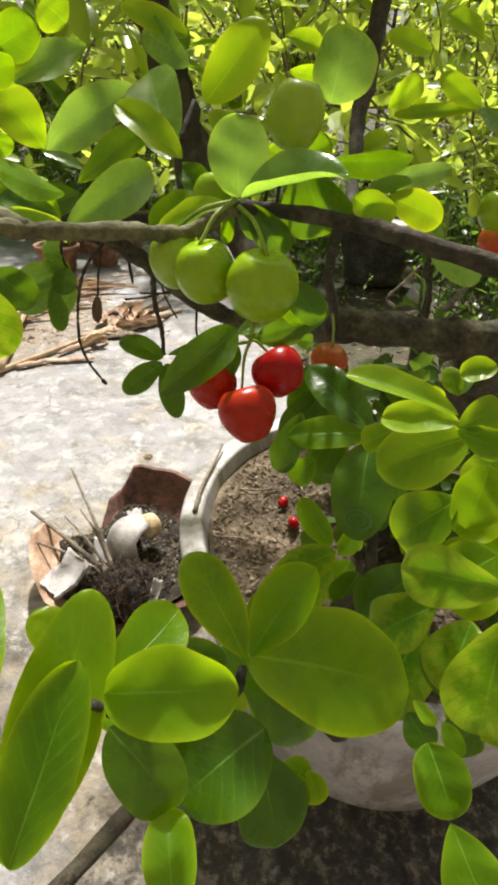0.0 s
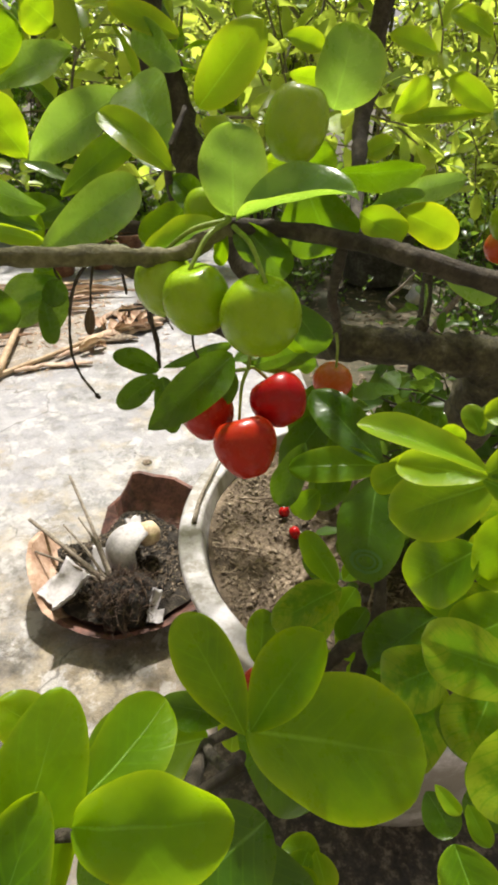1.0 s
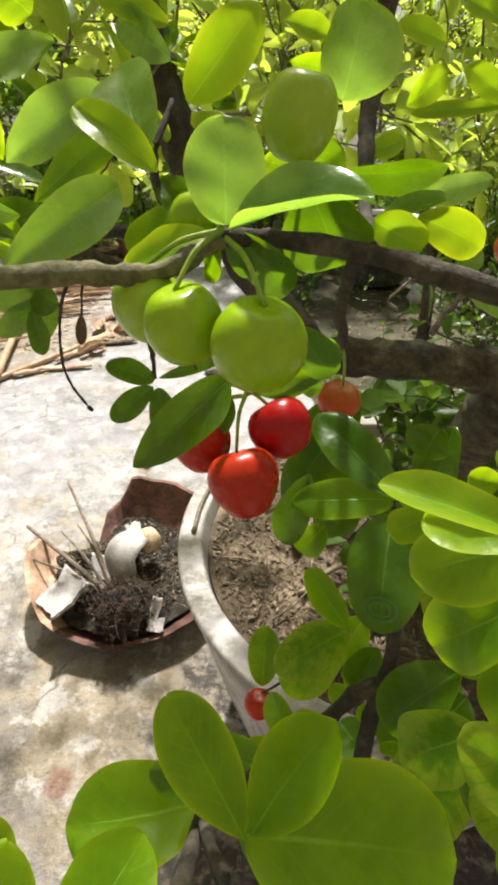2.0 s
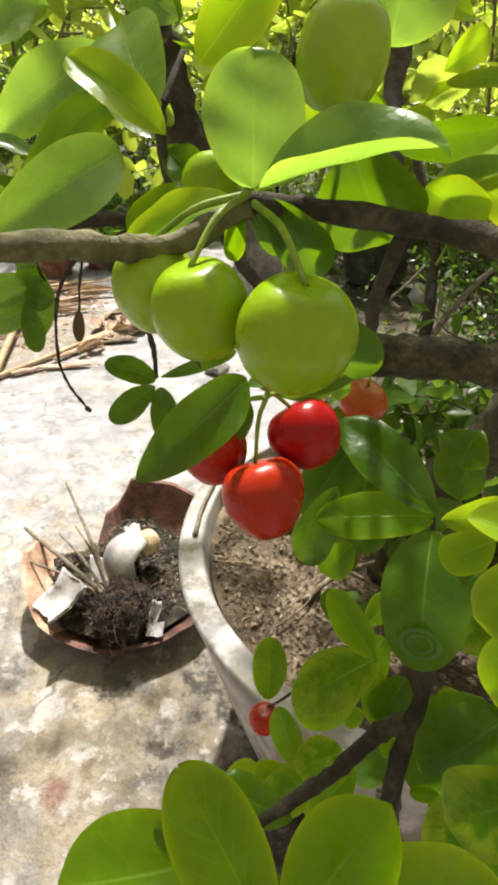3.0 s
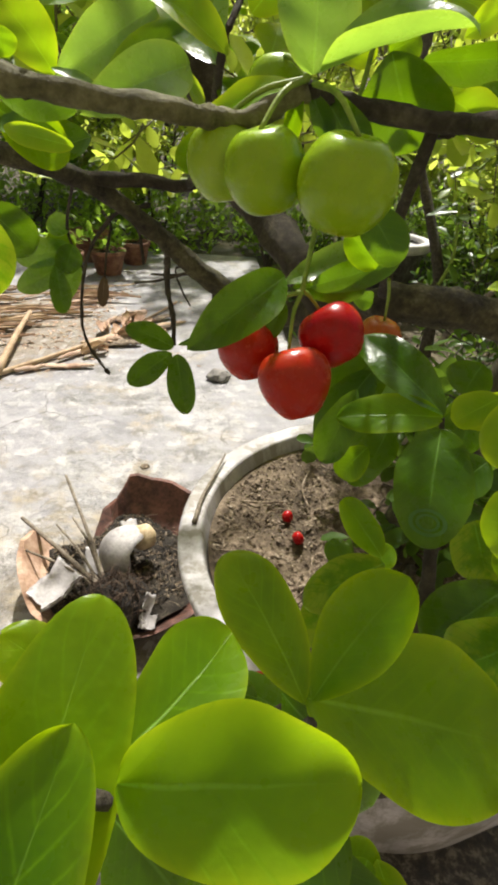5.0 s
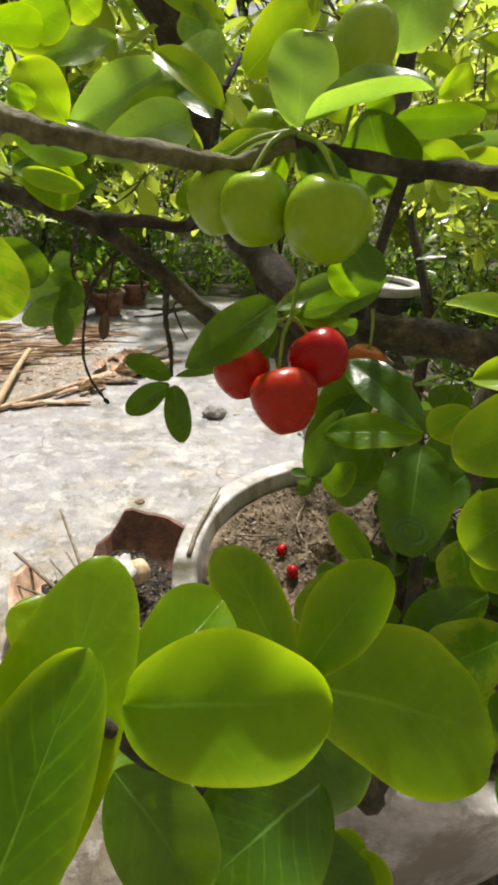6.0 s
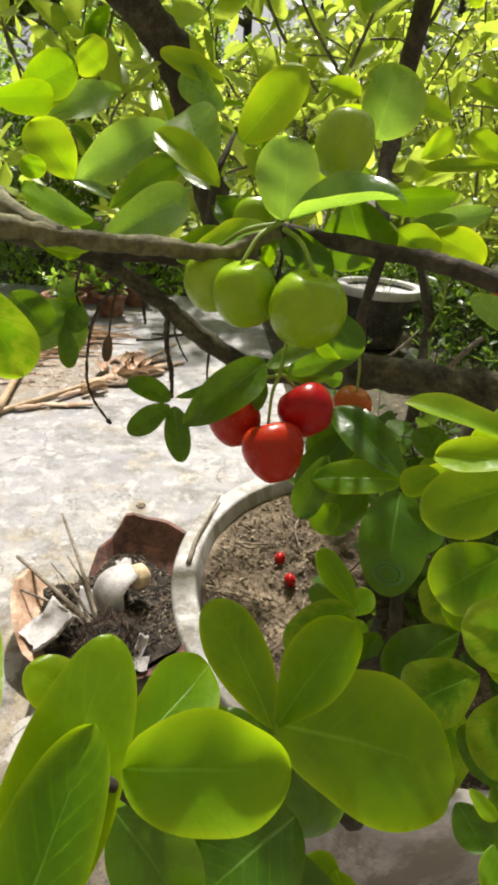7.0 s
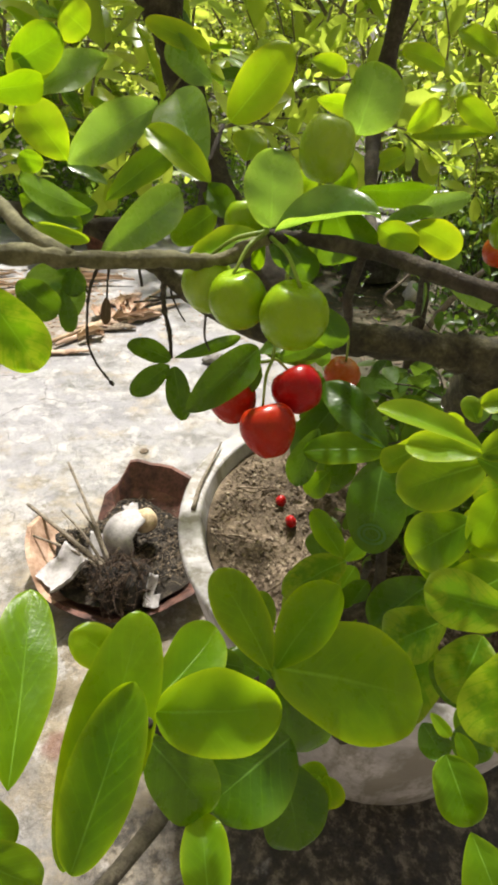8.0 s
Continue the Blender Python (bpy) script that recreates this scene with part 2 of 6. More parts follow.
CERAMIC = rough_surface("broken_ceramic", ((0.3, (0.29, 0.27, 0.27)), (0.7, (0.56, 0.53, 0.53))), 25, 6, 0.6, 0.0006)
SEED_SKIN = rough_surface("dry_seed_skin", ((0.3, (0.36, 0.26, 0.15)), (0.7, (0.68, 0.55, 0.36))), 45, 5, 0.8, 0.001)
STONE = rough_surface("grey_stone", ((0.3, (0.12, 0.11, 0.10)), (0.7, (0.33, 0.31, 0.28))), 30, 5, 0.9, 0.002)
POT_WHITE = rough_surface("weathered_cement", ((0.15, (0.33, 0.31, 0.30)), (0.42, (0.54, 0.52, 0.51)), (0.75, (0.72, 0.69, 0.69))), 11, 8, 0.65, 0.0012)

# stained cement with the far pot's wall shade put into its colour
POT_STAIN_SHADE = rough_surface("stained_shaded_cement", ((0.25, (0.045, 0.042, 0.036)), (0.5, (0.10, 0.095, 0.085)), (0.8, (0.24, 0.23, 0.21))), 9, 8, 0.85, 0.002)


def whitewashed_cement():
    """Pale cement with brown and greenish runs of dirt down its side."""
    m, t, p = shader("whitewashed_cement")
    at = position(t)
    flat = t.nodes.new("ShaderNodeVectorMath")
    flat.operation = "MULTIPLY"
    t.links.new(at, flat.inputs[0])
    flat.inputs[1].default_value = (1.0, 1.0, 0.16)
    broad, grain, runs = noise_node(t, 9.0, 5, 0.6, at), noise_node(t, 120.0, 6, 0.7, at), noise_node(t, 22.0, 6, 0.7, flat.outputs[0])
    colour = ramp(t, broad, (0.38, (0.39, 0.37, 0.385)), (0.62, (0.64, 0.61, 0.63)))
    colour = mix(t, ramp(t, grain, (0.40, (0.35, 0.35, 0.35)), (0.6, (0, 0, 0))), colour, (0.30, 0.28, 0.25))
    colour = mix(t, ramp(t, runs, (0.46, (0, 0, 0)), (0.56, (0.8, 0.8, 0.8))), colour, (0.25, 0.225, 0.185))
    t.links.new(colour, p.inputs["Base Color"])
    p.inputs["Roughness"].default_value = 0.7
    bump(t, p, grain, 0.5, 0.0012)
    return m


WHITEWASH = whitewashed_cement()


def concrete():
    """An old cement floor: flaking white skin over grey, brown stains, dark moss with planter shade in its tone, fine
    pits.
    """
    m, t, p = shader("old_concrete")
    at = position(t)
    broad, patch, grain, stain = noise_node(t, 2.2, 6, 0.65, at), noise_node(t, 10.0, 9, 0.72, at), noise_node(t, 110.0, 6, 0.75, at), noise_node(t, 4.0, 8, 0.68, at)
    both = maths(t, "ADD", maths(t, "MULTIPLY", broad, 0.45), maths(t, "MULTIPLY", patch, 0.55))
    colour = ramp(t, both, (0.40, (0.17, 0.168, 0.168)), (0.47, (0.29, 0.286, 0.285)), (0.52, (0.39, 0.386, 0.388)), (0.57, (0.50, 0.495, 0.50)))
    colour = mix(t, 0.2, colour, mix(t, ramp(t, grain, (0.38, (0, 0, 0)), (0.60, (1, 1, 1))), (0.14, 0.135, 0.13), (0.78, 0.77, 0.77)))
    near = t.nodes.new("ShaderNodeVectorMath")
    near.operation = "DISTANCE"
    t.links.new(at, near.inputs[0])
    near.inputs[1].default_value = (-0.15, 0.60, 0.0)
    worn = maths(t, "SUBTRACT", 0.17, maths(t, "MULTIPLY", near.outputs["Value"], 0.26))
    worn = maths(t, "MAXIMUM", worn, -0.085)
    brown = ramp(t, maths(t, "ADD", worn, maths(t, "ADD", maths(t, "MULTIPLY", stain, 0.6), maths(t, "MULTIPLY", patch, 0.4))), (0.50, (0, 0, 0)), (0.57, (1, 1, 1)))
    colour = mix(t, maths(t, "MULTIPLY", brown, 0.75), colour, mix(t, ramp(t, maths(t, "ADD", maths(t, "MULTIPLY", grain, 0.35), maths(t, "MULTIPLY", noise_node(t, 26.0, 7, 0.7, at), 0.65)), (0.40, (0, 0, 0)), (0.58, (1, 1, 1))), (0.13, 0.105, 0.065), (0.50, 0.42, 0.31)))
    flake_noise = maths(t, "ADD", maths(t, "MULTIPLY", noise_node(t, 17.0, 10, 0.72, at), 0.7), maths(t, "MULTIPLY", broad, 0.3))
    flake = ramp(t, flake_noise, (0.50, (0, 0, 0)), (0.56, (1, 1, 1)))
    colour = mix(t, maths(t, "MULTIPLY", flake, 0.85), colour, mix(t, grain, (0.60, 0.585, 0.56), (0.84, 0.815, 0.775)))
    olive = ramp(t, maths(t, "ADD", maths(t, "MULTIPLY", worn, 0.9), maths(t, "ADD", maths(t, "MULTIPLY", noise_node(t, 6.5, 8, 0.66, at), 0.7), maths(t, "MULTIPLY", grain, 0.3))), (0.54, (0, 0, 0)), (0.62, (1, 1, 1)))
    colour = mix(t, maths(t, "MULTIPLY", olive, 0.55), colour, mix(t, grain, (0.07, 0.06, 0.035), (0.24, 0.205, 0.135)))
    film = ramp(t, maths(t, "ADD", maths(t, "MULTIPLY", noise_node(t, 3.3, 10, 0.7, at), 0.75), maths(t, "MULTIPLY", patch, 0.25)), (0.47, (0, 0, 0)), (0.57, (1, 1, 1)))
    colour = mix(t, maths(t, "MULTIPLY", film, 0.35), colour, mix(t, grain, (0.15, 0.145, 0.125), (0.36, 0.345, 0.31)))
    cream = ramp(t, maths(t, "ADD", maths(t, "MULTIPLY", noise_node(t, 2.6, 9, 0.72, at), 0.7), maths(t, "MULTIPLY", patch, 0.3)), (0.47, (0, 0, 0)), (0.53, (0.7, 0.7, 0.7)), (0.60, (1, 1, 1)))
    colour = mix(t, maths(t, "MULTIPLY", cream, 0.5), colour, mix(t, patch, (0.48, 0.46, 0.43), (0.76, 0.73, 0.69)))
    rust = noise_node(t, 9.0, 5, 0.6, at)
    blot = t.nodes.new("ShaderNodeVectorMath")
    blot.operation = "DISTANCE"
    t.links.new(at, blot.inputs[0])
    blot.inputs[1].default_value = (-0.276, 0.502, 0.0)
    red = ramp(t, maths(t, "ADD", blot.outputs["Value"], maths(t, "MULTIPLY", maths(t, "SUBTRACT", rust, 0.5), 0.08)), (0.014, (1, 1, 1)), (0.026, (0, 0, 0)))
    speck = ramp(t, noise_node(t, 34.0, 6, 0.8, at), (0.57, (0, 0, 0)), (0.64, (1, 1, 1)))
    colour = mix(t, maths(t, "MULTIPLY", speck, 0.6), colour, (0.13, 0.115, 0.095))
    wear = maths(t, "ADD", maths(t, "MULTIPLY", noise_node(t, 8.0, 10, 0.74, at), 0.75), maths(t, "MULTIPLY", noise_node(t, 2.0, 4, 0.6, at), 0.25))
    colour = mix(t, 1.0, colour, ramp(t, wear, (0.42, (0.56, 0.545, 0.51)), (0.48, (0.85, 0.845, 0.83)), (0.53, (1.0, 1.0, 1.0)), (0.62, (1.08, 1.08, 1.09))), "MULTIPLY")
    skim = ramp(t, maths(t, "ADD", maths(t, "MULTIPLY", noise_node(t, 1.7, 12, 0.66, at), 0.8), maths(t, "MULTIPLY", patch, 0.2)), (0.485, (0, 0, 0)), (0.515, (1, 1, 1)))
    colour = mix(t, maths(t, "MULTIPLY", maths(t, "MULTIPLY", skim, maths(t, "SUBTRACT", 1.0, brown)), 0.6), colour, mix(t, patch, (0.28, 0.277, 0.30), (0.50, 0.49, 0.515)))
    heap = t.nodes.new("ShaderNodeVectorMath")
    heap.operation = "DISTANCE"
    t.links.new(at, heap.inputs[0])
    heap.inputs[1].default_value = (-1.10, 2.50, 0.0)
    dirt = maths(t, "ADD", maths(t, "SUBTRACT", 0.62, heap.outputs["Value"]), maths(t, "MULTIPLY", maths(t, "SUBTRACT", patch, 0.5), 1.5))
    dirt = maths(t, "MULTIPLY", ramp(t, dirt, (-0.0, (0, 0, 0)), (0.16, (1, 1, 1))), 0.8)
    colour = mix(t, dirt, colour, mix(t, grain, (0.13, 0.095, 0.05), (0.46, 0.36, 0.23)))
    # moss mottle on the planter's near side, darkened also for its shade
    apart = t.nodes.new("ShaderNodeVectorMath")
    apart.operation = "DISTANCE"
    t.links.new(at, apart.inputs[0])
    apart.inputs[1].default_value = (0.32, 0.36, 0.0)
    moss_shade = maths(t, "ADD", maths(t, "SUBTRACT", 0.70, maths(t, "MULTIPLY", apart.outputs["Value"], 0.95)), maths(t, "MULTIPLY", maths(t, "SUBTRACT", patch, 0.5), 1.6))
    moss_shade = ramp(t, moss_shade, (0.16, (0, 0, 0)), (0.36, (1, 1, 1)))
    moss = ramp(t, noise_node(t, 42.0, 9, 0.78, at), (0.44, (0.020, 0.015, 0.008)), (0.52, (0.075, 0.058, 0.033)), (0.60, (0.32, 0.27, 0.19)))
    colour = mix(t, maths(t, "MULTIPLY", moss_shade, 0.92), colour, moss)
    tan = maths(t, "ADD", maths(t, "MULTIPLY", noise_node(t, 6.0, 9, 0.68, at), 0.8), maths(t, "ADD", maths(t, "MULTIPLY", grain, 0.2), maths(t, "MULTIPLY", worn, 0.35)))
    tan = ramp(t, tan, (0.50, (0, 0, 0)), (0.60, (1, 1, 1)))
    colour = mix(t, maths(t, "MULTIPLY", maths(t, "MULTIPLY", tan, 0.75), maths(t, "SUBTRACT", 1.0, moss_shade)), colour, mix(t, ramp(t, patch, (0.42, (0, 0, 0)), (0.58, (1, 1, 1))), (0.23, 0.175, 0.09), (0.60, 0.50, 0.335)))
    crust = maths(t, "ADD", maths(t, "MULTIPLY", noise_node(t, 13.0, 10, 0.74, at), 0.75), maths(t, "MULTIPLY", stain, 0.25))
    crust = maths(t, "MULTIPLY", ramp(t, crust, (0.53, (0, 0, 0)), (0.565, (1, 1, 1))), maths(t, "SUBTRACT", 1.0, moss_shade))
    colour = mix(t, maths(t, "MULTIPLY", crust, 0.5), colour, mix(t, grain, (0.66, 0.64, 0.61), (0.84, 0.82, 0.785)))
    cell = t.nodes.new("ShaderNodeTexVoronoi")
    cell.feature = "DISTANCE_TO_EDGE"
    cell.inputs["Scale"].default_value = 3.2
    t.links.new(noise_warp(t, at, 5.0, 0.22), cell.inputs["Vector"])
    crack = maths(t, "MULTIPLY", ramp(t, cell.outputs["Distance"], (0.003, (1, 1, 1)), (0.010, (0, 0, 0))), ramp(t, stain, (0.50, (0, 0, 0)), (0.58, (1, 1, 1))))
    colour = mix(t, maths(t, "MULTIPLY", crack, 0.8), colour, (0.12, 0.105, 0.085))
    colour = mix(t, maths(t, "MULTIPLY", red, 0.8), colour, mix(t, rust, (0.12, 0.05, 0.03), (0.40, 0.20, 0.13)))
    colour = mix(t, 1.0, colour, (0.69, 0.683, 0.70), "MULTIPLY")
    t.links.new(colour, p.inputs["Base Color"])
    t.links.new(ramp(t, patch, (0.38, (0.30, 0.30, 0.30)), (0.6, (0.62, 0.62, 0.62))), p.inputs["Roughness"])
    bump(t, p, maths(t, "ADD", grain, maths(t, "ADD", maths(t, "MULTIPLY", patch, 2.0), maths(t, "MULTIPLY", flake, 0.5))), 0.6, 0.004)
    return m


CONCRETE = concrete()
PLASTER = rough_surface("added_wall_plaster", ((0.3, (0.16, 0.14, 0.10)), (0.7, (0.28, 0.25, 0.19))), 3, 12, 0.9, 0.003)


# ---- shapes ----
def thing(name, at=(0, 0, 0), label="", category="", group="", kind=""):
    ob = new(name)
    ob.location = at
    ob.empty_display_size = 0.05
    return tagged(ob, label, category, group, kind)


def mesh_from(name, verts, faces, material, uvs=None, smooth=True):
    me = bpy.data.meshes.new(name)
    me.from_pydata([tuple(v) for v in verts], [], faces)
    me.materials.append(material)
    if uvs is not None:
        layer = me.uv_layers.new(name="UVMap")
        ids = np.empty(len(me.loops), dtype=np.int32)
        me.loops.foreach_get("vertex_index", ids)
        layer.data.foreach_set("uv", np.asarray(uvs, dtype=np.float32)[ids].ravel())
    if smooth:
        me.polygons.foreach_set("use_smooth", [True] * len(me.polygons))
    me.update()
    return me


def part(name, mesh, parent, label="", kind=""):
    """Links a mesh as one part, its coordinates being the world's."""
    ob = new(name, mesh)
    ob.parent = parent
    base = parent
    at = Vector((0, 0, 0))
    while base is not None:
        at += base.location
        base = base.parent
    ob.location = -at
    return tagged(ob, label, "", "", kind)


def seated(name, mesh, parent, m, label=""):
    """Links a mesh, built round its own origin, as a part at the world pose m."""
    ob = new(name, mesh)
    ob.parent = parent
    base, at = parent, Vector((0, 0, 0))
    while base is not None:
        at += base.matrix_basis.translation
        base = base.parent
    ob.matrix_basis = Matrix.Translation(-at) @ m
    return tagged(ob, label)


def spline(points, steps):
    """A smooth line through points (Catmull-Rom)."""
    p = [Vector(q) for q in points]
    p = [p[0] * 2 - p[1]] + p + [p[-1] * 2 - p[-2]]
    out = []
    for i in range(1, len(p) - 2):
        for k in range(steps):
            t = k / steps
            a, b, c, d = p[i - 1], p[i], p[i + 1], p[i + 2]
            out.append(0.5 * ((2 * b) + (c - a) * t + (2 * a - 5 * b + 4 * c - d) * t * t + (3 * b - a - 3 * c + d) * t ** 3))
    out.append(p[-2])
    return out


def tube(points, r0, r1, sides=8, steps=5, knobs=0.12, seed=0, flare=0.0):
    """Vertices and faces of a round, tapering and slightly knobbly stem."""
    line = spline(points, steps)
    rnd = random.Random(seed)
    verts, faces = [], []
    ref = Vector((0.31, 0.17, 0.93))
    for i, c in enumerate(line):
        d = (line[min(i + 1, len(line) - 1)] - line[max(i - 1, 0)]).normalized()
        u = d.cross(ref)
        u = u.normalized() if u.length > 0.05 else d.cross(Vector((1, 0, 0))).normalized()
        v = d.cross(u)
        f = i / (len(line) - 1)
        r = r0 + (r1 - r0) * f + flare * max(0, 1 - f * 6) ** 2
        ring = 1 + (rnd.random() - 0.35) * knobs
        for k in range(sides):
            a = 2 * math.pi * k / sides
            w = r * ring * (1 + (rnd.random() - 0.5) * knobs)
            if knobs > 0.17:
                w *= 1 + 0.16 * noise.noise((c + u * math.cos(a) * r + v * math.sin(a) * r) * 170) + 0.12 * noise.noise(c * 60)
            verts.append(c + u * math.cos(a) * w + v * math.sin(a) * w)
    n = len(line)
    for i in range(n - 1):
        for k in range(sides):
            a, b = i * sides + k, i * sides + (k + 1) % sides
            faces.append((a, b, b + sides, a + sides))
    faces.append(tuple(range(sides))[::-1])
    faces.append(tuple(range((n - 1) * sides, n * sides)))
    return verts, faces


def stem(name, parent, points, r0, r1, material, sides=9, steps=6, knobs=0.14, label="", flare=0.0):
    seed = int(abs(points[0][0]) * 7919 + abs(points[-1][2]) * 104729) % 99991
    v, f = tube(points, r0, r1, sides, steps, knobs, seed, flare)
    return part(name, mesh_from(name, v, f, material), parent, label)


def blade_outline(v, widest, blunt=0.5):
    """Half width along a leaf, 1 at its widest: a wedge at the base and a blunt tip."""
    b = blunt
    a = b * widest / (1 - widest)
    return (max(v, 0.0) / widest) ** a * (max(1 - v, 0.0) / (1 - widest)) ** b


def leaf_blade(base, tip, width, normal, bend, seed, fold=0.15, widest=None):
    """One leaf: obovate, folded along its midrib, arched, a little twisted, wavy at the margin."""
    rnd = random.Random(seed)
    base, tip = Vector(base), Vector(tip)
    length = (tip - base).length
    y = (tip - base) / length
    z = (Vector(normal) - y * Vector(normal).dot(y)).normalized()
    x = y.cross(z)
    rows, cols = 25, 5
    fold *= 0.5 + 0.9 * rnd.random()
    shape, phase, lean = 0.50 + 0.13 * rnd.random(), rnd.random() * 6, (rnd.random() - 0.5) * 0.14
    shape = widest or shape
    ripple, turn = 0.018 + 0.042 * rnd.random(), rnd.random() * 6
    twist, curl = rnd.uniform(-0.22, 0.22), rnd.uniform(-0.10, 0.16)
    verts, uvs, faces = [], [], []
    for i in range(rows):
        v = 0.5 - 0.5 * math.cos(math.pi * i / (rows - 1))
        half = width / 2 * max(0.03, blade_outline(v, shape, 0.72 if shape < 0.47 else 0.5))
        for j in range(-cols, cols + 1):
            u = j / cols
            lift = fold * abs(u) ** 1.3 * half * 2 - bend * length * (v - 0.35) ** 2 * 1.2 - curl * width * abs(u) ** 3 * v
            lift += 0.030 * width * abs(u) ** 2 * math.sin(phase + v * 10 + (2 if u > 0 else 0))
            lift += twist * u * half * (v - 0.3) + 0.010 * width * math.sin(turn + v * 17 + u * 3)
            side_half = half * (1 + ripple * math.sin(turn + v * 8 + (2.4 if u > 0 else 0)) * min(1.0, v * 4))
            verts.append(base + y * (v * length) + x * (u * side_half + lean * width * 0.5 * math.sin(v * 3.1)) + z * lift)
            uvs.append((0.5 + u / 2, v))
    w = 2 * cols + 1
    for i in range(rows - 1):
        for j in range(w - 1):
            a = i * w + j
            faces.append((a, a + 1, a + 1 + w, a + w))
    return verts, faces, uvs


def cherry_mesh(r, flat, material, seed, taper=0.05):
    """A three-lobed cherry with a dimple at its stalk and a smaller one below."""
    rnd = random.Random(seed)
    turn = rnd.random() * 6.3
    verts, faces = [], []
    rings, around = 22, 42
    for i in range(rings + 1):
        a = math.pi * i / rings
        for k in range(around):
            b = 2 * math.pi * k / around
            lobe = 1 + 0.042 * math.sin(a) * math.cos(3 * (b + turn)) + 0.014 * math.cos(2 * b + turn) - 0.022 * math.sin(a) * abs(math.cos(1.5 * (b + turn))) ** 8
            rr = r * lobe * (1 + 0.05 * math.sin(a) ** 4)
            h = r * flat * math.cos(a)
            h -= r * 0.15 * math.exp(-(a / 0.36) ** 2)
            h += r * 0.12 * math.exp(-((math.pi - a) / 0.35) ** 2)
            bulge = math.sin(a) ** 0.82 if 0 < i < rings else 0.004
            shoulder = 1 + taper * math.cos(a)
            verts.append((rr * bulge * shoulder * math.cos(b), rr * bulge * shoulder * math.sin(b), h))
    for i in range(rings):
        for k in range(around):
            a, b = i * around + k, i * around + (k + 1) % around
            faces.append((a, a + around, b + around, b))
    return mesh_from("cherry", verts, faces, material)


def lathe(profile, sides, wobble=0.0, seed=0, turn=0.0):
    """A turned vessel: profile of (radius, height) pairs, closed from the outer foot to the inner floor."""
    rnd = random.Random(seed)
    ph = [rnd.random() * 6.3 for _ in range(4)]
    verts, faces = [], []
    for r, z in profile:
        for k in range(sides):
            a = 2 * math.pi * k / sides + turn
            w = 1 + wobble * (math.sin(2 * a + ph[0]) + 0.6 * math.sin(3 * a + ph[1]) + 0.4 * math.sin(7 * a + ph[2]))
            verts.append((r * w * math.cos(a), r * w * math.sin(a), z + wobble * 0.08 * math.sin(3 * a + ph[3])))
    for i in range(len(profile) - 1):
        for k in range(sides):
            a, b = i * sides + k, i * sides + (k + 1) % sides
            faces.append((a, b, b + sides, a + sides))
    faces.append(tuple(range(sides))[::-1])
    faces.append(tuple(range((len(profile) - 1) * sides, len(profile) * sides)))
    return verts, faces


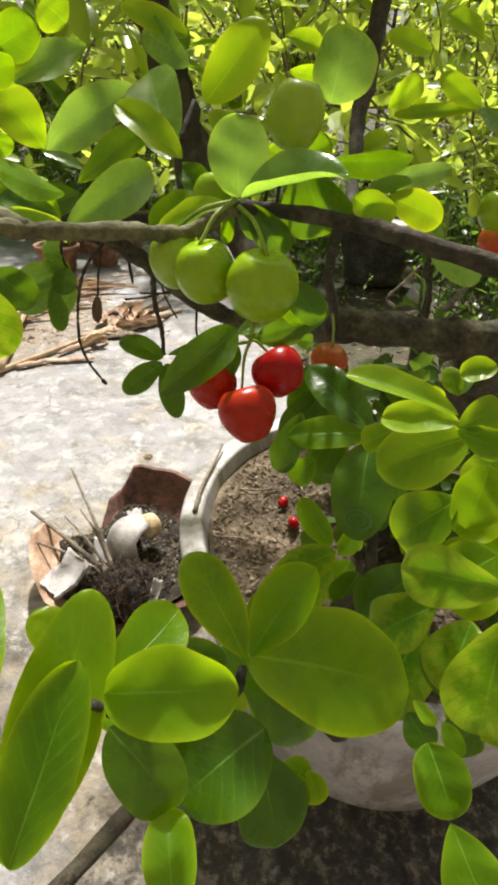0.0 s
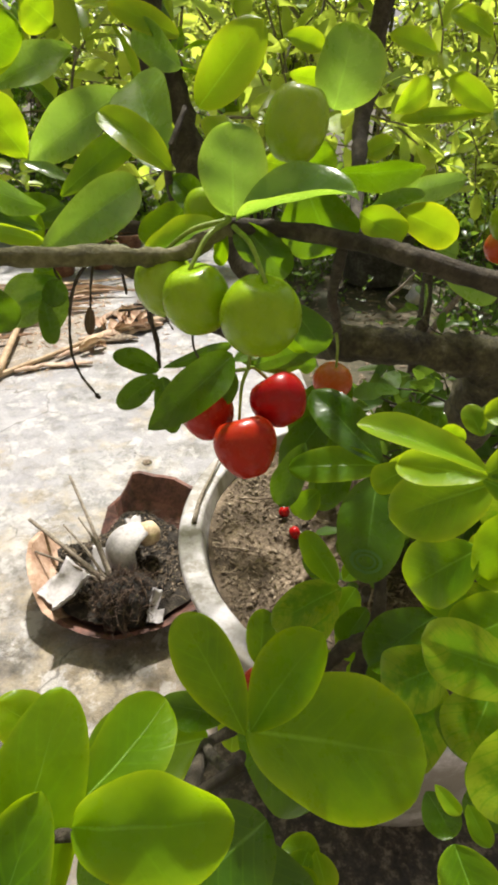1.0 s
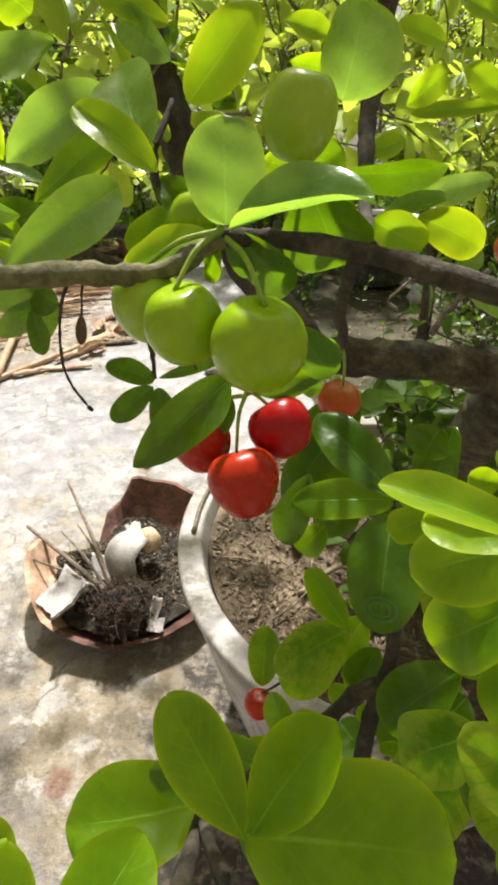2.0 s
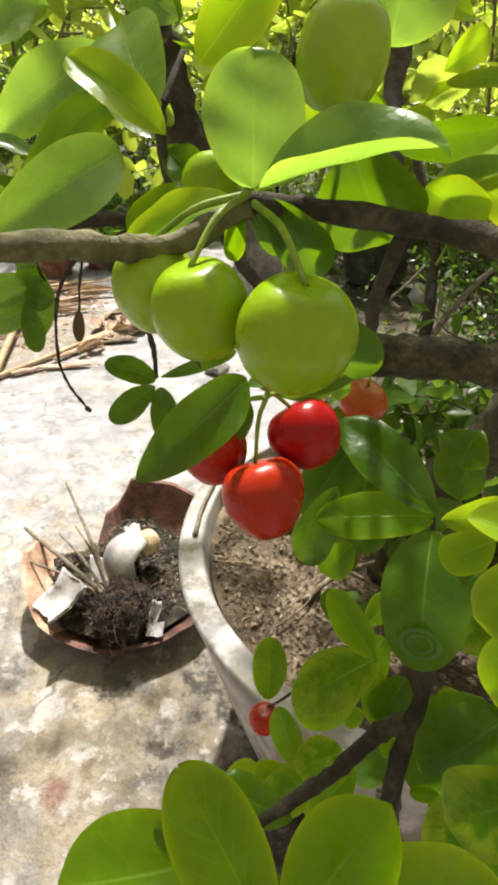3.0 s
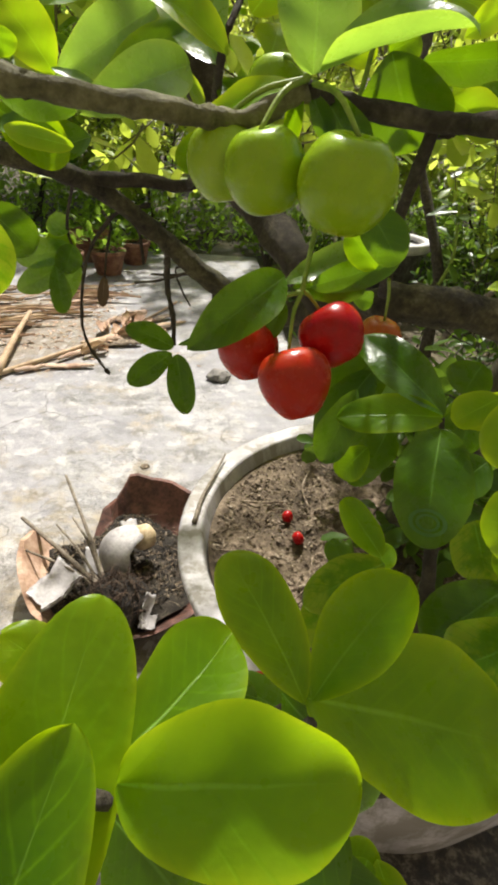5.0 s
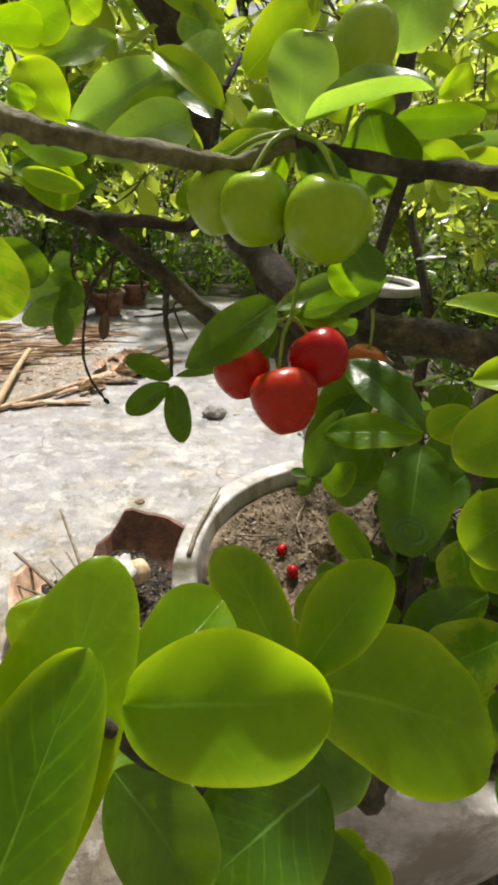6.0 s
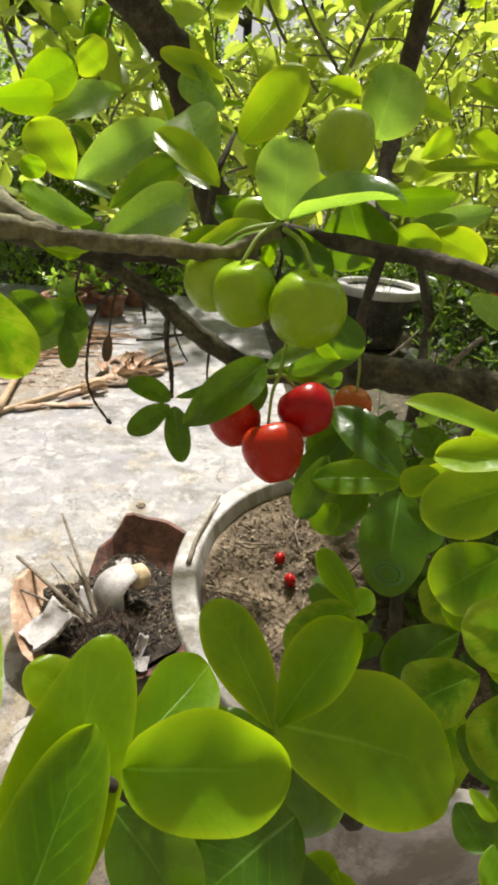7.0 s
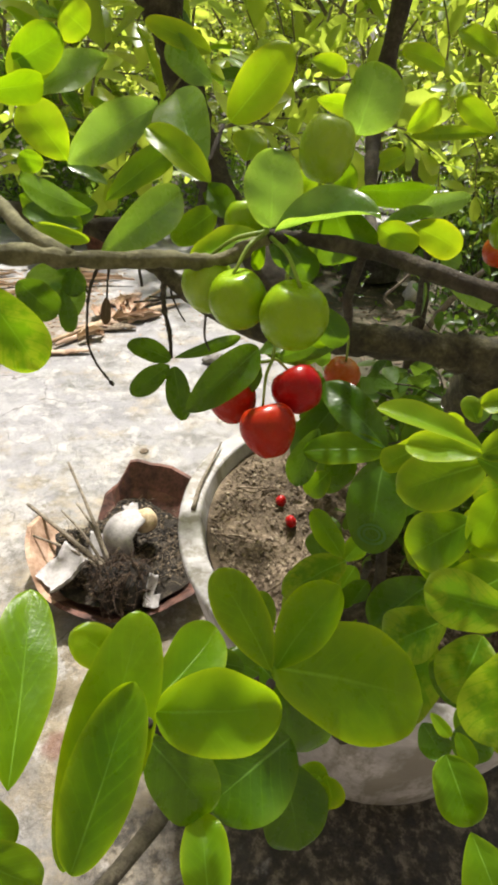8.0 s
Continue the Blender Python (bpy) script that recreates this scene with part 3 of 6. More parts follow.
class Leaves:
    """Gathers many small leaves and twigs into two meshes."""

    def __init__(self, seed):
        self.rnd = random.Random(seed)
        self.v, self.f, self.uv = [], [], []
        self.tv, self.tf = [], []
        self.loose = None      # when set, builds each leaf as an object of its own

    def leaf(self, base, way, normal, length, width):
        if self.loose is not None:
            self.loose(base, base + way.normalized() * length, width, normal)
            return
        y = way.normalized()
        z = normal - y * normal.dot(y)
        z = z.normalized() if z.length > 1e-4 else Vector((0, 0, 1))
        x = y.cross(z)
        n = len(self.v)
        droop = 0.10 * length * self.rnd.random()
        for u, v in ((0, 0), (-0.62, 0.25), (0, 0.3), (0.62, 0.25), (-0.98, 0.62), (0, 0.65), (0.98, 0.62), (0, 1), (-0.6, 0.92), (0.6, 0.92)):
            lift = abs(u) * width * 0.14 - droop * v * v * 2
            self.v.append(base + y * (v * length) + x * (u * width / 2) + z * lift)
            self.uv.append((0.5 + u / 2, v))
        self.f += [(n, n + 2, n + 1), (n, n + 3, n + 2), (n + 1, n + 2, n + 5, n + 4), (n + 2, n + 3, n + 6, n + 5),
                   (n + 4, n + 5, n + 7, n + 8), (n + 5, n + 6, n + 9, n + 7)]

    def twig(self, points, r0, r1, sides=5, steps=2):
        v, f = tube(points, r0, r1, sides, steps, 0.1, self.rnd.randrange(9999))
        n = len(self.tv)
        self.tv += v
        self.tf += [tuple(i + n for i in q) for q in f]

    def sprig(self, base, way, length, leaf_length, nodes, r=0.0016, tuft=3):
        """A twig with paired leaves and a tuft at its end."""
        rnd = self.rnd
        way = way.normalized()
        side = way.cross(Vector((rnd.uniform(-1, 1), rnd.uniform(-1, 1), rnd.uniform(-1, 1)))).normalized()
        mid = base + way * length * 0.5 + side * length * rnd.uniform(-0.12, 0.12)
        end = base + way * length + Vector((0, 0, rnd.uniform(-0.15, 0.1))) * length
        self.twig([base, mid, end], r, r * 0.6)
        for i in range(nodes):
            t = (i + 0.6) / nodes
            p = base.lerp(mid, t * 2) if t < 0.5 else mid.lerp(end, t * 2 - 1)
            a = rnd.uniform(0, 6.3)
            out = (side * math.cos(a) + way.cross(side) * math.sin(a))
            for s in (1, -1):
                d = out * s + way * rnd.uniform(0.2, 0.8) + Vector((0, 0, rnd.uniform(-0.1, 0.45)))
                size = leaf_length * rnd.uniform(0.6, 1.1)
                n = Vector((rnd.uniform(-0.6, 0.6), rnd.uniform(-0.8, 0.4), 1.0))
                self.leaf(p, d, n, size, size * rnd.uniform(0.46, 0.62))
        for i in range(tuft):
            a = rnd.uniform(0, 6.3)
            d = way * rnd.uniform(0.5, 1.2) + (side * math.cos(a) + way.cross(side) * math.sin(a)) * 0.7
            size = leaf_length * rnd.uniform(0.5, 0.95)
            self.leaf(end, d, Vector((rnd.uniform(-0.6, 0.6), rnd.uniform(-0.8, 0.4), 1.0)), size, size * 0.54)

    def put(self, parent, leaf_material, wood_material, names=("foliage", "twig_mass"), labels=("", "")):
        if self.tv:
            part(names[1], mesh_from(names[1], self.tv, self.tf, wood_material), parent, labels[1], "stuff")
        part(names[0], mesh_from(names[0], self.v, self.f, leaf_material, self.uv), parent, labels[0], "stuff")


# ---- ground ----
def sheet(name, x0, x1, y0, y1, nx, ny, height, material):
    verts = [(x0 + (x1 - x0) * i / nx, y0 + (y1 - y0) * j / ny, height(x0 + (x1 - x0) * i / nx, y0 + (y1 - y0) * j / ny))
             for j in range(ny + 1) for i in range(nx + 1)]
    faces = [(j * (nx + 1) + i, j * (nx + 1) + i + 1, (j + 1) * (nx + 1) + i + 1, (j + 1) * (nx + 1) + i) for j in range(ny) for i in range(nx)]
    return new(name, mesh_from(name, verts, faces, material))


tagged(sheet("ground", -150, 150, -150, 150, 60, 60, lambda x, y: -0.03, EARTH),
       "dark garden earth with leaf litter under the bushes", "ground", "", "structure")


def slab():
    """The yard's cement floor, an L in plan, with a worn edge."""
    plan = ((-3.3, -1.1), (1.9, -1.1), (1.9, 1.12), (0.36, 1.18), (0.30, 2.4), (0.22, 4.35), (-3.3, 4.5))
    bm = bmesh.new()
    face = bm.faces.new([bm.verts.new((x, y, 0.0)) for x, y in plan])
    low = bmesh.ops.extrude_face_region(bm, geom=[face])
    for v in low["geom"]:
        if isinstance(v, bmesh.types.BMVert):
            v.co.z = -0.1
    bmesh.ops.recalc_face_normals(bm, faces=bm.faces)
    bmesh.ops.bevel(bm, geom=[e for e in bm.edges if all(v.co.z > -0.01 for v in e.verts)], offset=0.014, segments=2, affect="EDGES")
    me = bpy.data.meshes.new("pavement")
    bm.to_mesh(me)
    bm.free()
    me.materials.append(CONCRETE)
    return tagged(new("pavement", me), "pale weathered concrete yard floor with stains", "pavement", "", "structure")


slab()


def added_wall():
    """A plain wall added unseen behind the yard, cutting sky light and bouncing warm light."""
    bm = bmesh.new()
    bmesh.ops.create_cube(bm, size=1.0, matrix=Matrix.LocRotScale((0, -1.0, 1.75), None, (11.0, 0.2, 3.7)))
    me = bpy.data.meshes.new("wall_south")
    bm.to_mesh(me)
    bm.free()
    me.materials.append(PLASTER)
    return tagged(new("wall_south", me), "plain plastered wall added out of view to cut sky and bounce light", "wall", "", "structure")


added_wall()


# ---- the planter ----
POT = Vector((0.270, 0.638, 0.0))
SOIL_TOP = 0.372
BOWL = Vector((-0.215, 0.925, 0.0))


def soil_height(x, y):
    p = Vector((x - POT.x, y - POT.y, 0))
    rough = 1 - 0.85 * min(1.0, p.length / 0.296) ** 4
    return SOIL_TOP - 0.012 + 0.010 * (p.length / 0.296) ** 3 + rough * (0.016 * noise.noise(p * 9) + 0.010 * noise.noise(p * 34) + 0.006 * noise.noise(p * 90))


def bowl_height(x, y):
    p = Vector((x - BOWL.x, y - BOWL.y, 0))
    a, r = math.degrees(math.atan2(p.y, p.x)) % 360, p.length / 0.176
    gone = max(0.0, 1 - abs(a - 133) / 32)
    front = max(0.0, 1 - abs(a - 275) / 65)
    return 0.046 + 0.010 * front * min(1.0, r) - 0.05 * min(1.0, gone * 1.6) * min(1.0, r) ** 3 + 0.02 * noise.noise(p * 12) + 0.008 * noise.noise(p * 50)


def cement_planter():
    ob = thing("planter", POT, "large round weathered white cement planter filled with soil", "planter")
    profile = [(0.22, 0.0), (0.24, 0.004), (0.248, 0.015), (0.281, 0.15), (0.308, 0.275), (0.328, 0.36), (0.333, 0.378), (0.3365, 0.390), (0.3365, 0.3945), (0.336, 0.3965),
               (0.334, 0.3985), (0.332, 0.399), (0.308, 0.3985), (0.305, 0.398), (0.303, 0.396), (0.302, 0.393), (0.298, 0.375), (0.290, 0.34), (0.280, 0.30)]
    v, f = lathe(profile, 96, 0.004, 3)
    seated("body", mesh_from("body", v, f, WHITEWASH), ob, Matrix.Translation(POT))
    verts, faces, rings, around = [], [], 44, 130
    for i in range(rings + 1):
        for k in range(around):
            r, a = 0.296 * i / rings, 2 * math.pi * k / around
            p = Vector((r * math.cos(a), r * math.sin(a), 0))
            z = soil_height(POT.x + p.x, POT.y + p.y)
            verts.append(POT + p + Vector((0, 0, z)))
    for i in range(rings):
        for k in range(around):
            a, b = i * around + k, i * around + (k + 1) % around
            faces.append((a, b, b + around, a + around))
    part("soil", mesh_from("soil", verts, faces, SOIL), ob, "dry brown crumbly potting soil")
    return ob


planter = cement_planter()


def chips(name, parent, n, seed, where, size, material, height):
    """Loose bits of bark, dead leaf and crumbs lying about."""
    rnd = random.Random(seed)
    verts, faces = [], []
    for _ in range(n):
        c = where(rnd)
        a, s = rnd.uniform(0, 6.3), size * rnd.uniform(0.35, 1.3)
        w, h = s * rnd.uniform(0.18, 0.5), s * rnd.uniform(0.04, 0.2)
        x, y = Vector((math.cos(a), math.sin(a), rnd.uniform(-0.3, 0.3))), Vector((-math.sin(a), math.cos(a), rnd.uniform(-0.3, 0.3)))
        z = Vector((0, 0, 1))
        k = len(verts)
        c = Vector((c[0], c[1], height(c[0], c[1]) + rnd.uniform(0, 0.004)))
        for p in (x * s, y * w, x * -s, y * -w):
            verts.append(c + p * 0.5)
        verts.append(c + z * h + x * s * 0.1)
        faces += [(k, k + 1, k + 4), (k + 1, k + 2, k + 4), (k + 2, k + 3, k + 4), (k + 3, k, k + 4), (k + 3, k + 2, k + 1, k)]
    me = mesh_from(name, verts, faces, material, None, False)
    if parent is None:
        return new(name, me)
    return part(name, me, parent, "", "stuff")


def in_pot(rnd):
    r, a = 0.288 * math.sqrt(rnd.random()), rnd.uniform(0, 6.3)
    return POT.x + r * math.cos(a), POT.y + r * math.sin(a)


chips("mulch", planter, 5600, 11, in_pot, 0.0105, LITTER, soil_height)
chips("soil_grit", planter, 4200, 12, in_pot, 0.008, SOIL, soil_height)

stick = thing("dry_stick", (-0.01, 0.80, 0.41), "thin grey dry stick lying on the planter rim", "stick")
stem("shaft", stick, [(-0.046, 0.645, 0.402), (-0.038, 0.70, 0.4035), (-0.022, 0.755, 0.405), (-0.004, 0.818, 0.409)], 0.0038, 0.0014, DRY_WOOD)
root = thing("dry_twig", (0.15, 0.58, 0.37), "pale curved dry twig on the soil", "twig")
stem("shaft", root, [(0.098, 0.552, 0.370), (0.135, 0.579, 0.378), (0.166, 0.595, 0.380), (0.203, 0.606, 0.380)], 0.0045, 0.003, LITTER)
stem("fork", root, [(0.160, 0.592, 0.379), (0.182, 0.578, 0.377), (0.198, 0.552, 0.377), (0.220, 0.545, 0.376)], 0.003, 0.002, LITTER)


rnd = random.Random(15)
for x, y in ((0.02, 0.62), (0.09, 0.56), (0.16, 0.66), (0.06, 0.74), (0.19, 0.50), (0.14, 0.78)):
    bit = thing("dry_twig", (x, y, soil_height(x, y)), "short thin dry twig on the soil", "twig", "dry twigs")
    a, s = rnd.uniform(0, 6.3), rnd.uniform(0.03, 0.06)
    d, e = Vector((math.cos(a), math.sin(a), 0)) * s, Vector((-math.sin(a), math.cos(a), 0)) * s * rnd.uniform(-0.3, 0.3)
    c = Vector((x, y, soil_height(x, y) + 0.006))
    stem("shaft", bit, [c - d, c + e, c + d], 0.0016, 0.001, LITTER, 6, 4)


def fallen_cherry(x, y, r, seed):
    ob = new("fallen_cherry", cherry_mesh(r, 0.9, FRUIT_DEEP, seed))
    ob.matrix_world = pose(x, y, soil_height(x, y) + r * 0.85, 70, 20, seed * 50)
    return tagged(ob, "small ripe red cherry fallen on the soil", "cherry", "fallen cherries")


fallen_cherry(0.095, 0.700, 0.0092, 1)
fallen_cherry(0.105, 0.645, 0.0095, 2)


# ---- the broken bowl beside it ----
def broken_bowl():
    ob = thing("broken_bowl", BOWL, "broken dark terracotta bowl full of soil and roots", "pot")
    rnd = random.Random(8)
    sides = 72
    verts, faces = [], []
    heights = []
    rim = ((0, 0.10), (25, 0.112), (45, 0.122), (70, 0.130), (93, 0.137), (97, 0.124), (99, 0.098), (102, 0.082), (106, 0.062), (113, 0.046), (122, 0.030), (132, 0.014), (140, 0.008), (158, 0.010), (163, 0.080), (168, 0.100), (190, 0.104), (212, 0.085), (225, 0.058), (270, 0.05), (320, 0.058), (345, 0.085), (360, 0.10))
    for k in range(sides):
        a = 360 * k / sides
        low, high = [(p, q) for p, q in zip(rim, rim[1:]) if p[0] <= a <= q[0]][0]
        h = low[1] + (high[1] - low[1]) * (a - low[0]) / (high[0] - low[0])
        heights.append(h + 0.006 * noise.noise(Vector((a * 0.11, 2.2, 0.3))) + rnd.uniform(-0.0015, 0.0015))
    shape = ((0.12, 0.0, 0), (0.13, 0.004, 0), (0.185, 0.6, 1), (0.216, 1.0, 1), (0.206, 1.0, 1), (0.176, 0.55, 1), (0.12, 0.15, 1))
    for r, h, scaled in shape:
        for k in range(sides):
            a = 2 * math.pi * k / sides
            facet = 0.75 + 0.24 / math.cos((a % (math.pi / 4)) - math.pi / 8)
            z = h * heights[k] if scaled else h
            r_here = 0.12 + (r - 0.12) * min(1.0, heights[k] / 0.05)
            verts.append(BOWL + Vector((r_here * facet * math.cos(a), r_here * facet * math.sin(a), z)))
    for i in range(len(shape) - 1):
        for k in range(sides):
            a, b = i * sides + k, i * sides + (k + 1) % sides
            faces.append((a, b, b + sides, a + sides))
    faces.append(tuple(range(sides))[::-1])
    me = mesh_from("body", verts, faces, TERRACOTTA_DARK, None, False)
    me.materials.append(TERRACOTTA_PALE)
    # left sector takes the sunlit tone, all else the shaded one
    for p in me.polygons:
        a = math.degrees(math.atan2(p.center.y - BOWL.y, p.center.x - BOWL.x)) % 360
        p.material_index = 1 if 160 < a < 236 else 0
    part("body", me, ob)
    verts, faces, rings, around = [], [], 12, 40
    for i in range(rings + 1):
        for k in range(around):
            a = 2 * math.pi * k / around
            r = (0.176 + 0.020 * max(0.0, 1 - abs(math.degrees(a) - 275) / 65)) * i / rings
            p = Vector((r * math.cos(a), r * math.sin(a), 0))
            verts.append(BOWL + p + Vector((0, 0, bowl_height(BOWL.x + p.x, BOWL.y + p.y))))
    for i in range(rings):
        for k in range(around):
            a, b = i * around + k, i * around + (k + 1) % around
            faces.append((a, b, b + around, a + around))
    part("soil", mesh_from("soil", verts, faces, SOIL_DARK), ob, "dark damp soil with fibres")
    return ob


bowl = broken_bowl()


def in_bowl(rnd):
    r, a = 0.165 * math.sqrt(rnd.random()), rnd.uniform(0, 6.3)
    return BOWL.x + r * math.cos(a), BOWL.y + r * math.sin(a)


chips("litter", bowl, 650, 21, in_bowl, 0.015, LITTER, bowl_height)
chips("soil_grit", bowl, 2400, 22, in_bowl, 0.014, SOIL_DARK, bowl_height)


def root_ball(at, r, seed):
    """A dead plant pulled out of its pot: matted dark roots round a lump, with bare stems."""
    ob = thing("root_ball", at, "matted dark root ball of a dead plant with bare stems", "root ball")
    rnd = random.Random(seed)
    at = Vector(at)
    bm = bmesh.new()
    bmesh.ops.create_icosphere(bm, subdivisions=3, radius=r)
    for v in bm.verts:
        v.co *= 1 + 0.25 * noise.noise(v.co * 40)
        v.co.z *= 0.8
        v.co += at
    me = bpy.data.meshes.new("lump")
    bm.to_mesh(me)
    bm.free()
    me.materials.append(SOIL_BLACK)
    part("lump", me, ob)
    verts, faces = [], []
    for _ in range(420):
        d = Vector((rnd.gauss(-0.25, 1), rnd.gauss(0, 1), rnd.gauss(0.55, 0.8))).normalized()
        p = at + d * r * 0.85
        side = d.cross(Vector((rnd.gauss(0, 1), rnd.gauss(0, 1), rnd.gauss(0, 1)))).normalized()
        q = p + (d * rnd.choice((0.1, 0.25, 0.6, 1.1)) + side) * r * rnd.uniform(0.15, 0.5)
        s = q + (side * 0.6 - d * 0.3 + Vector((0, 0, -0.5))) * r * rnd.uniform(0.2, 0.6)
        v, f = tube([p, q, s], 0.0009, 0.0004, 3, 3, 0.0, 1)
        n = len(verts)
        verts += v
        faces += [tuple(i + n for i in g) for g in f]
    part("root_mat", mesh_from("root_mat", verts, faces, ROOT), ob, "", "stuff")
    return ob


fibre_v, fibre_f = [], []
rnd = random.Random(27)
for _ in range(260):
    x, y = in_bowl(rnd)
    a, s = rnd.uniform(0, 6.3), rnd.uniform(0.015, 0.05)
    p = Vector((x, y, bowl_height(x, y) + 0.002))
    q = p + Vector((math.cos(a), math.sin(a), rnd.uniform(0, 0.5))) * s * 0.5
    e = q + Vector((math.cos(a + rnd.uniform(-0.8, 0.8)), math.sin(a), rnd.uniform(-0.4, 0.2))) * s * 0.5
    v, f = tube([p, q, e], 0.0008, 0.0004, 3, 2, 0.0, 1)
    n = len(fibre_v)
    fibre_v += v
    fibre_f += [tuple(k + n for k in g) for g in f]
part("dry_fibre", mesh_from("dry_fibre", fibre_v, fibre_f, LITTER), bowl, "", "stuff")

plant = root_ball((-0.205, 0.785, 0.072), 0.062, 4)
stem("stem", plant, [(-0.225, 0.80, 0.10), (-0.29, 0.93, 0.135), (-0.379, 1.105, 0.15)], 0.0048, 0.0028, DRY_WOOD)
stem("stem", plant, [(-0.235, 0.80, 0.10), (-0.34, 0.90, 0.10), (-0.464, 1.022, 0.085)], 0.0055, 0.0042, DRY_WOOD)
stem("stem", plant, [(-0.235, 0.80, 0.10), (-0.30, 0.895, 0.105), (-0.375, 0.99, 0.095)], 0.0035, 0.0022, DRY_WOOD)
stem("stem", plant, [(-0.24, 0.80, 0.095), (-0.31, 0.85, 0.10), (-0.415, 0.905, 0.095)], 0.0035, 0.0025, DRY_WOOD)
stem("stem", plant, [(-0.23, 0.80, 0.10), (-0.28, 0.90, 0.12), (-0.335, 0.985, 0.12)], 0.0032, 0.002, DRY_WOOD)


def shell_piece(name, at, r, pole, spin, open_to, material, label, category):
    """A curved broken piece of a hollow vessel, with real thickness."""
    rnd = random.Random(int(r * 1e4))
    verts, faces, n, m = [], [], 12, 16
    for layer in (1.0, 0.93):
        for i in range(n + 1):
            for j in range(m + 1):
                edge = 1 + 0.15 * noise.noise(Vector((math.cos(2 * math.pi * j / m) * 1.6, math.sin(2 * math.pi * j / m) * 1.6, r * 90)))
                a, b = open_to * edge * i / n, 2 * math.pi * j / m
                verts.append((r * layer * math.sin(a) * math.cos(b), r * layer * math.sin(a) * math.sin(b) * 0.9, r * layer * math.cos(a)))
    k = (n + 1) * (m + 1)
    for i in range(n):
        for j in range(m):
            a = i * (m + 1) + j
            faces.append((a, a + m + 1, a + m + 2, a + 1))
            faces.append((k + a + 1, k + a + m + 2, k + a + m + 1, k + a))
    for j in range(m):
        a = n * (m + 1) + j
        faces.append((a, a + k, a + k + 1, a + 1))
    for i in range(n):
        for j in (0, m):
            a = i * (m + 1) + j
            faces.append((a, a + m + 1, a + k + m + 1, a + k))
    ob = new(name, mesh_from(name, verts, faces, material))
    ob.matrix_world = Matrix.Translation(at) @ Vector(pole).to_track_quat("Z", "Y").to_matrix().to_4x4() @ pose(0, 0, 0, 0, 0, spin)
    return tagged(ob, label, category)


shell_piece("broken_vessel", (-0.200, 0.910, 0.090), 0.064, (-0.92, 0.02, 0.26), 200, 1.72, CERAMIC, "broken pale hollow round vessel lying in the bowl", "shard")


def shard_plate(at, size, turn, tilt, lean, curve, seed, label):
    """A curved potsherd with thickness and a broken outline."""
    n = 14
    verts, faces = [], []
    for z in (0.0, -0.006):
        for i in range(n + 1):
            for j in range(n + 1):
                u, v = i / n - 0.5, j / n - 0.5
                k = 1 + 0.22 * noise.noise(Vector((u * 2.2, v * 2.2, seed)))
                if max(abs(u), abs(v)) > 0.4:
                    k += 0.16 * noise.noise(Vector((u * 9, v * 9, seed + 5)))
                verts.append((u * size[0] * k * (1 + 0.3 * v), v * size[1] * k, z + curve * (u * u) * size[0] + 0.3 * curve * v * v * size[1]))
    m = (n + 1) ** 2
    for i in range(n):
        for j in range(n):
            a = i * (n + 1) + j
            faces += [(a, a + n + 1, a + n + 2, a + 1), (m + a + 1, m + a + n + 2, m + a + n + 1, m + a)]
    for i in range(n):
        for a, b in ((i, i + 1), (n * (n + 1) + i, n * (n + 1) + i + 1), (i * (n + 1), (i + 1) * (n + 1)), (i * (n + 1) + n, (i + 1) * (n + 1) + n)):
            faces.append((a, b, b + m, a + m))
    ob = new("pottery_shard", mesh_from("pottery_shard", verts, faces, CERAMIC))
    ob.matrix_world = pose(*at, tilt, lean, turn)
    return tagged(ob, label, "shard", "pottery shards")


shard_plate((-0.318, 0.808, 0.078), (0.085, 0.090), -50, 25, -12, 1.2, 1, "curved whitish pottery shard leaning in the bowl")
shard_plate((-0.145, 0.765, 0.080), (0.018, 0.06), 15, 50, 30, 0.8, 2, "narrow pale pottery splinter standing by the roots")
shard_plate((-0.140, 0.748, 0.066), (0.03, 0.025), 10, 25, 10, 0.8, 3, "small grey pottery chip on the bowl rim")
shard_plate((-0.215, 1.005, 0.075), (0.035, 0.045), 30, 20, 15, 0.5, 4, "flat grey pottery chip behind the broken vessel")
shard_plate((-0.27, 0.90, 0.072), (0.05, 0.05), -10, 30, 0, 0.5, 5, "whitish pottery chip under the bare stems")


def lumpy(name, at, r, squash, material, label, category, seed=1, rough=0.1):
    bm = bmesh.new()
    bmesh.ops.create_icosphere(bm, subdivisions=3, radius=r)
    for v in bm.verts:
        v.co *= 1 + rough * noise.noise(v.co / r * 1.7 + Vector((seed, 0, 0)))
        v.co.z *= squash
    me = bpy.data.meshes.new(name)
    bm.to_mesh(me)
    bm.free()
    me.materials.append(material)
    me.polygons.foreach_set("use_smooth", [True] * len(me.polygons))
    ob = new(name, me)
    ob.location = at
    return tagged(ob, label, category)


lumpy("dry_seed", (-0.173, 0.932, 0.117), 0.029, 0.9, SEED_SKIN, "pale dry round seed resting against the broken vessel", "seed", 3, 0.12)
lumpy("stone", (-0.030, 2.024, 0.014), 0.042, 0.55, STONE, "small grey stone on the concrete", "stone", 5, 0.5)
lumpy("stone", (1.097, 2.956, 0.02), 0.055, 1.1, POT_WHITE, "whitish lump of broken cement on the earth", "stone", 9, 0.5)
lumpy("dry_leaf_scrap", (-0.236, 1.373, 0.002), 0.014, 0.2, LITTER, "tiny dead leaf scrap on the concrete", "leaf", 6, 0.5)

# ---- dry palm litter ----
pile = thing("dry_stalk", (-0.6, 2.4, 0.0), "long thin dry palm stalk lying on the concrete", "stalk")
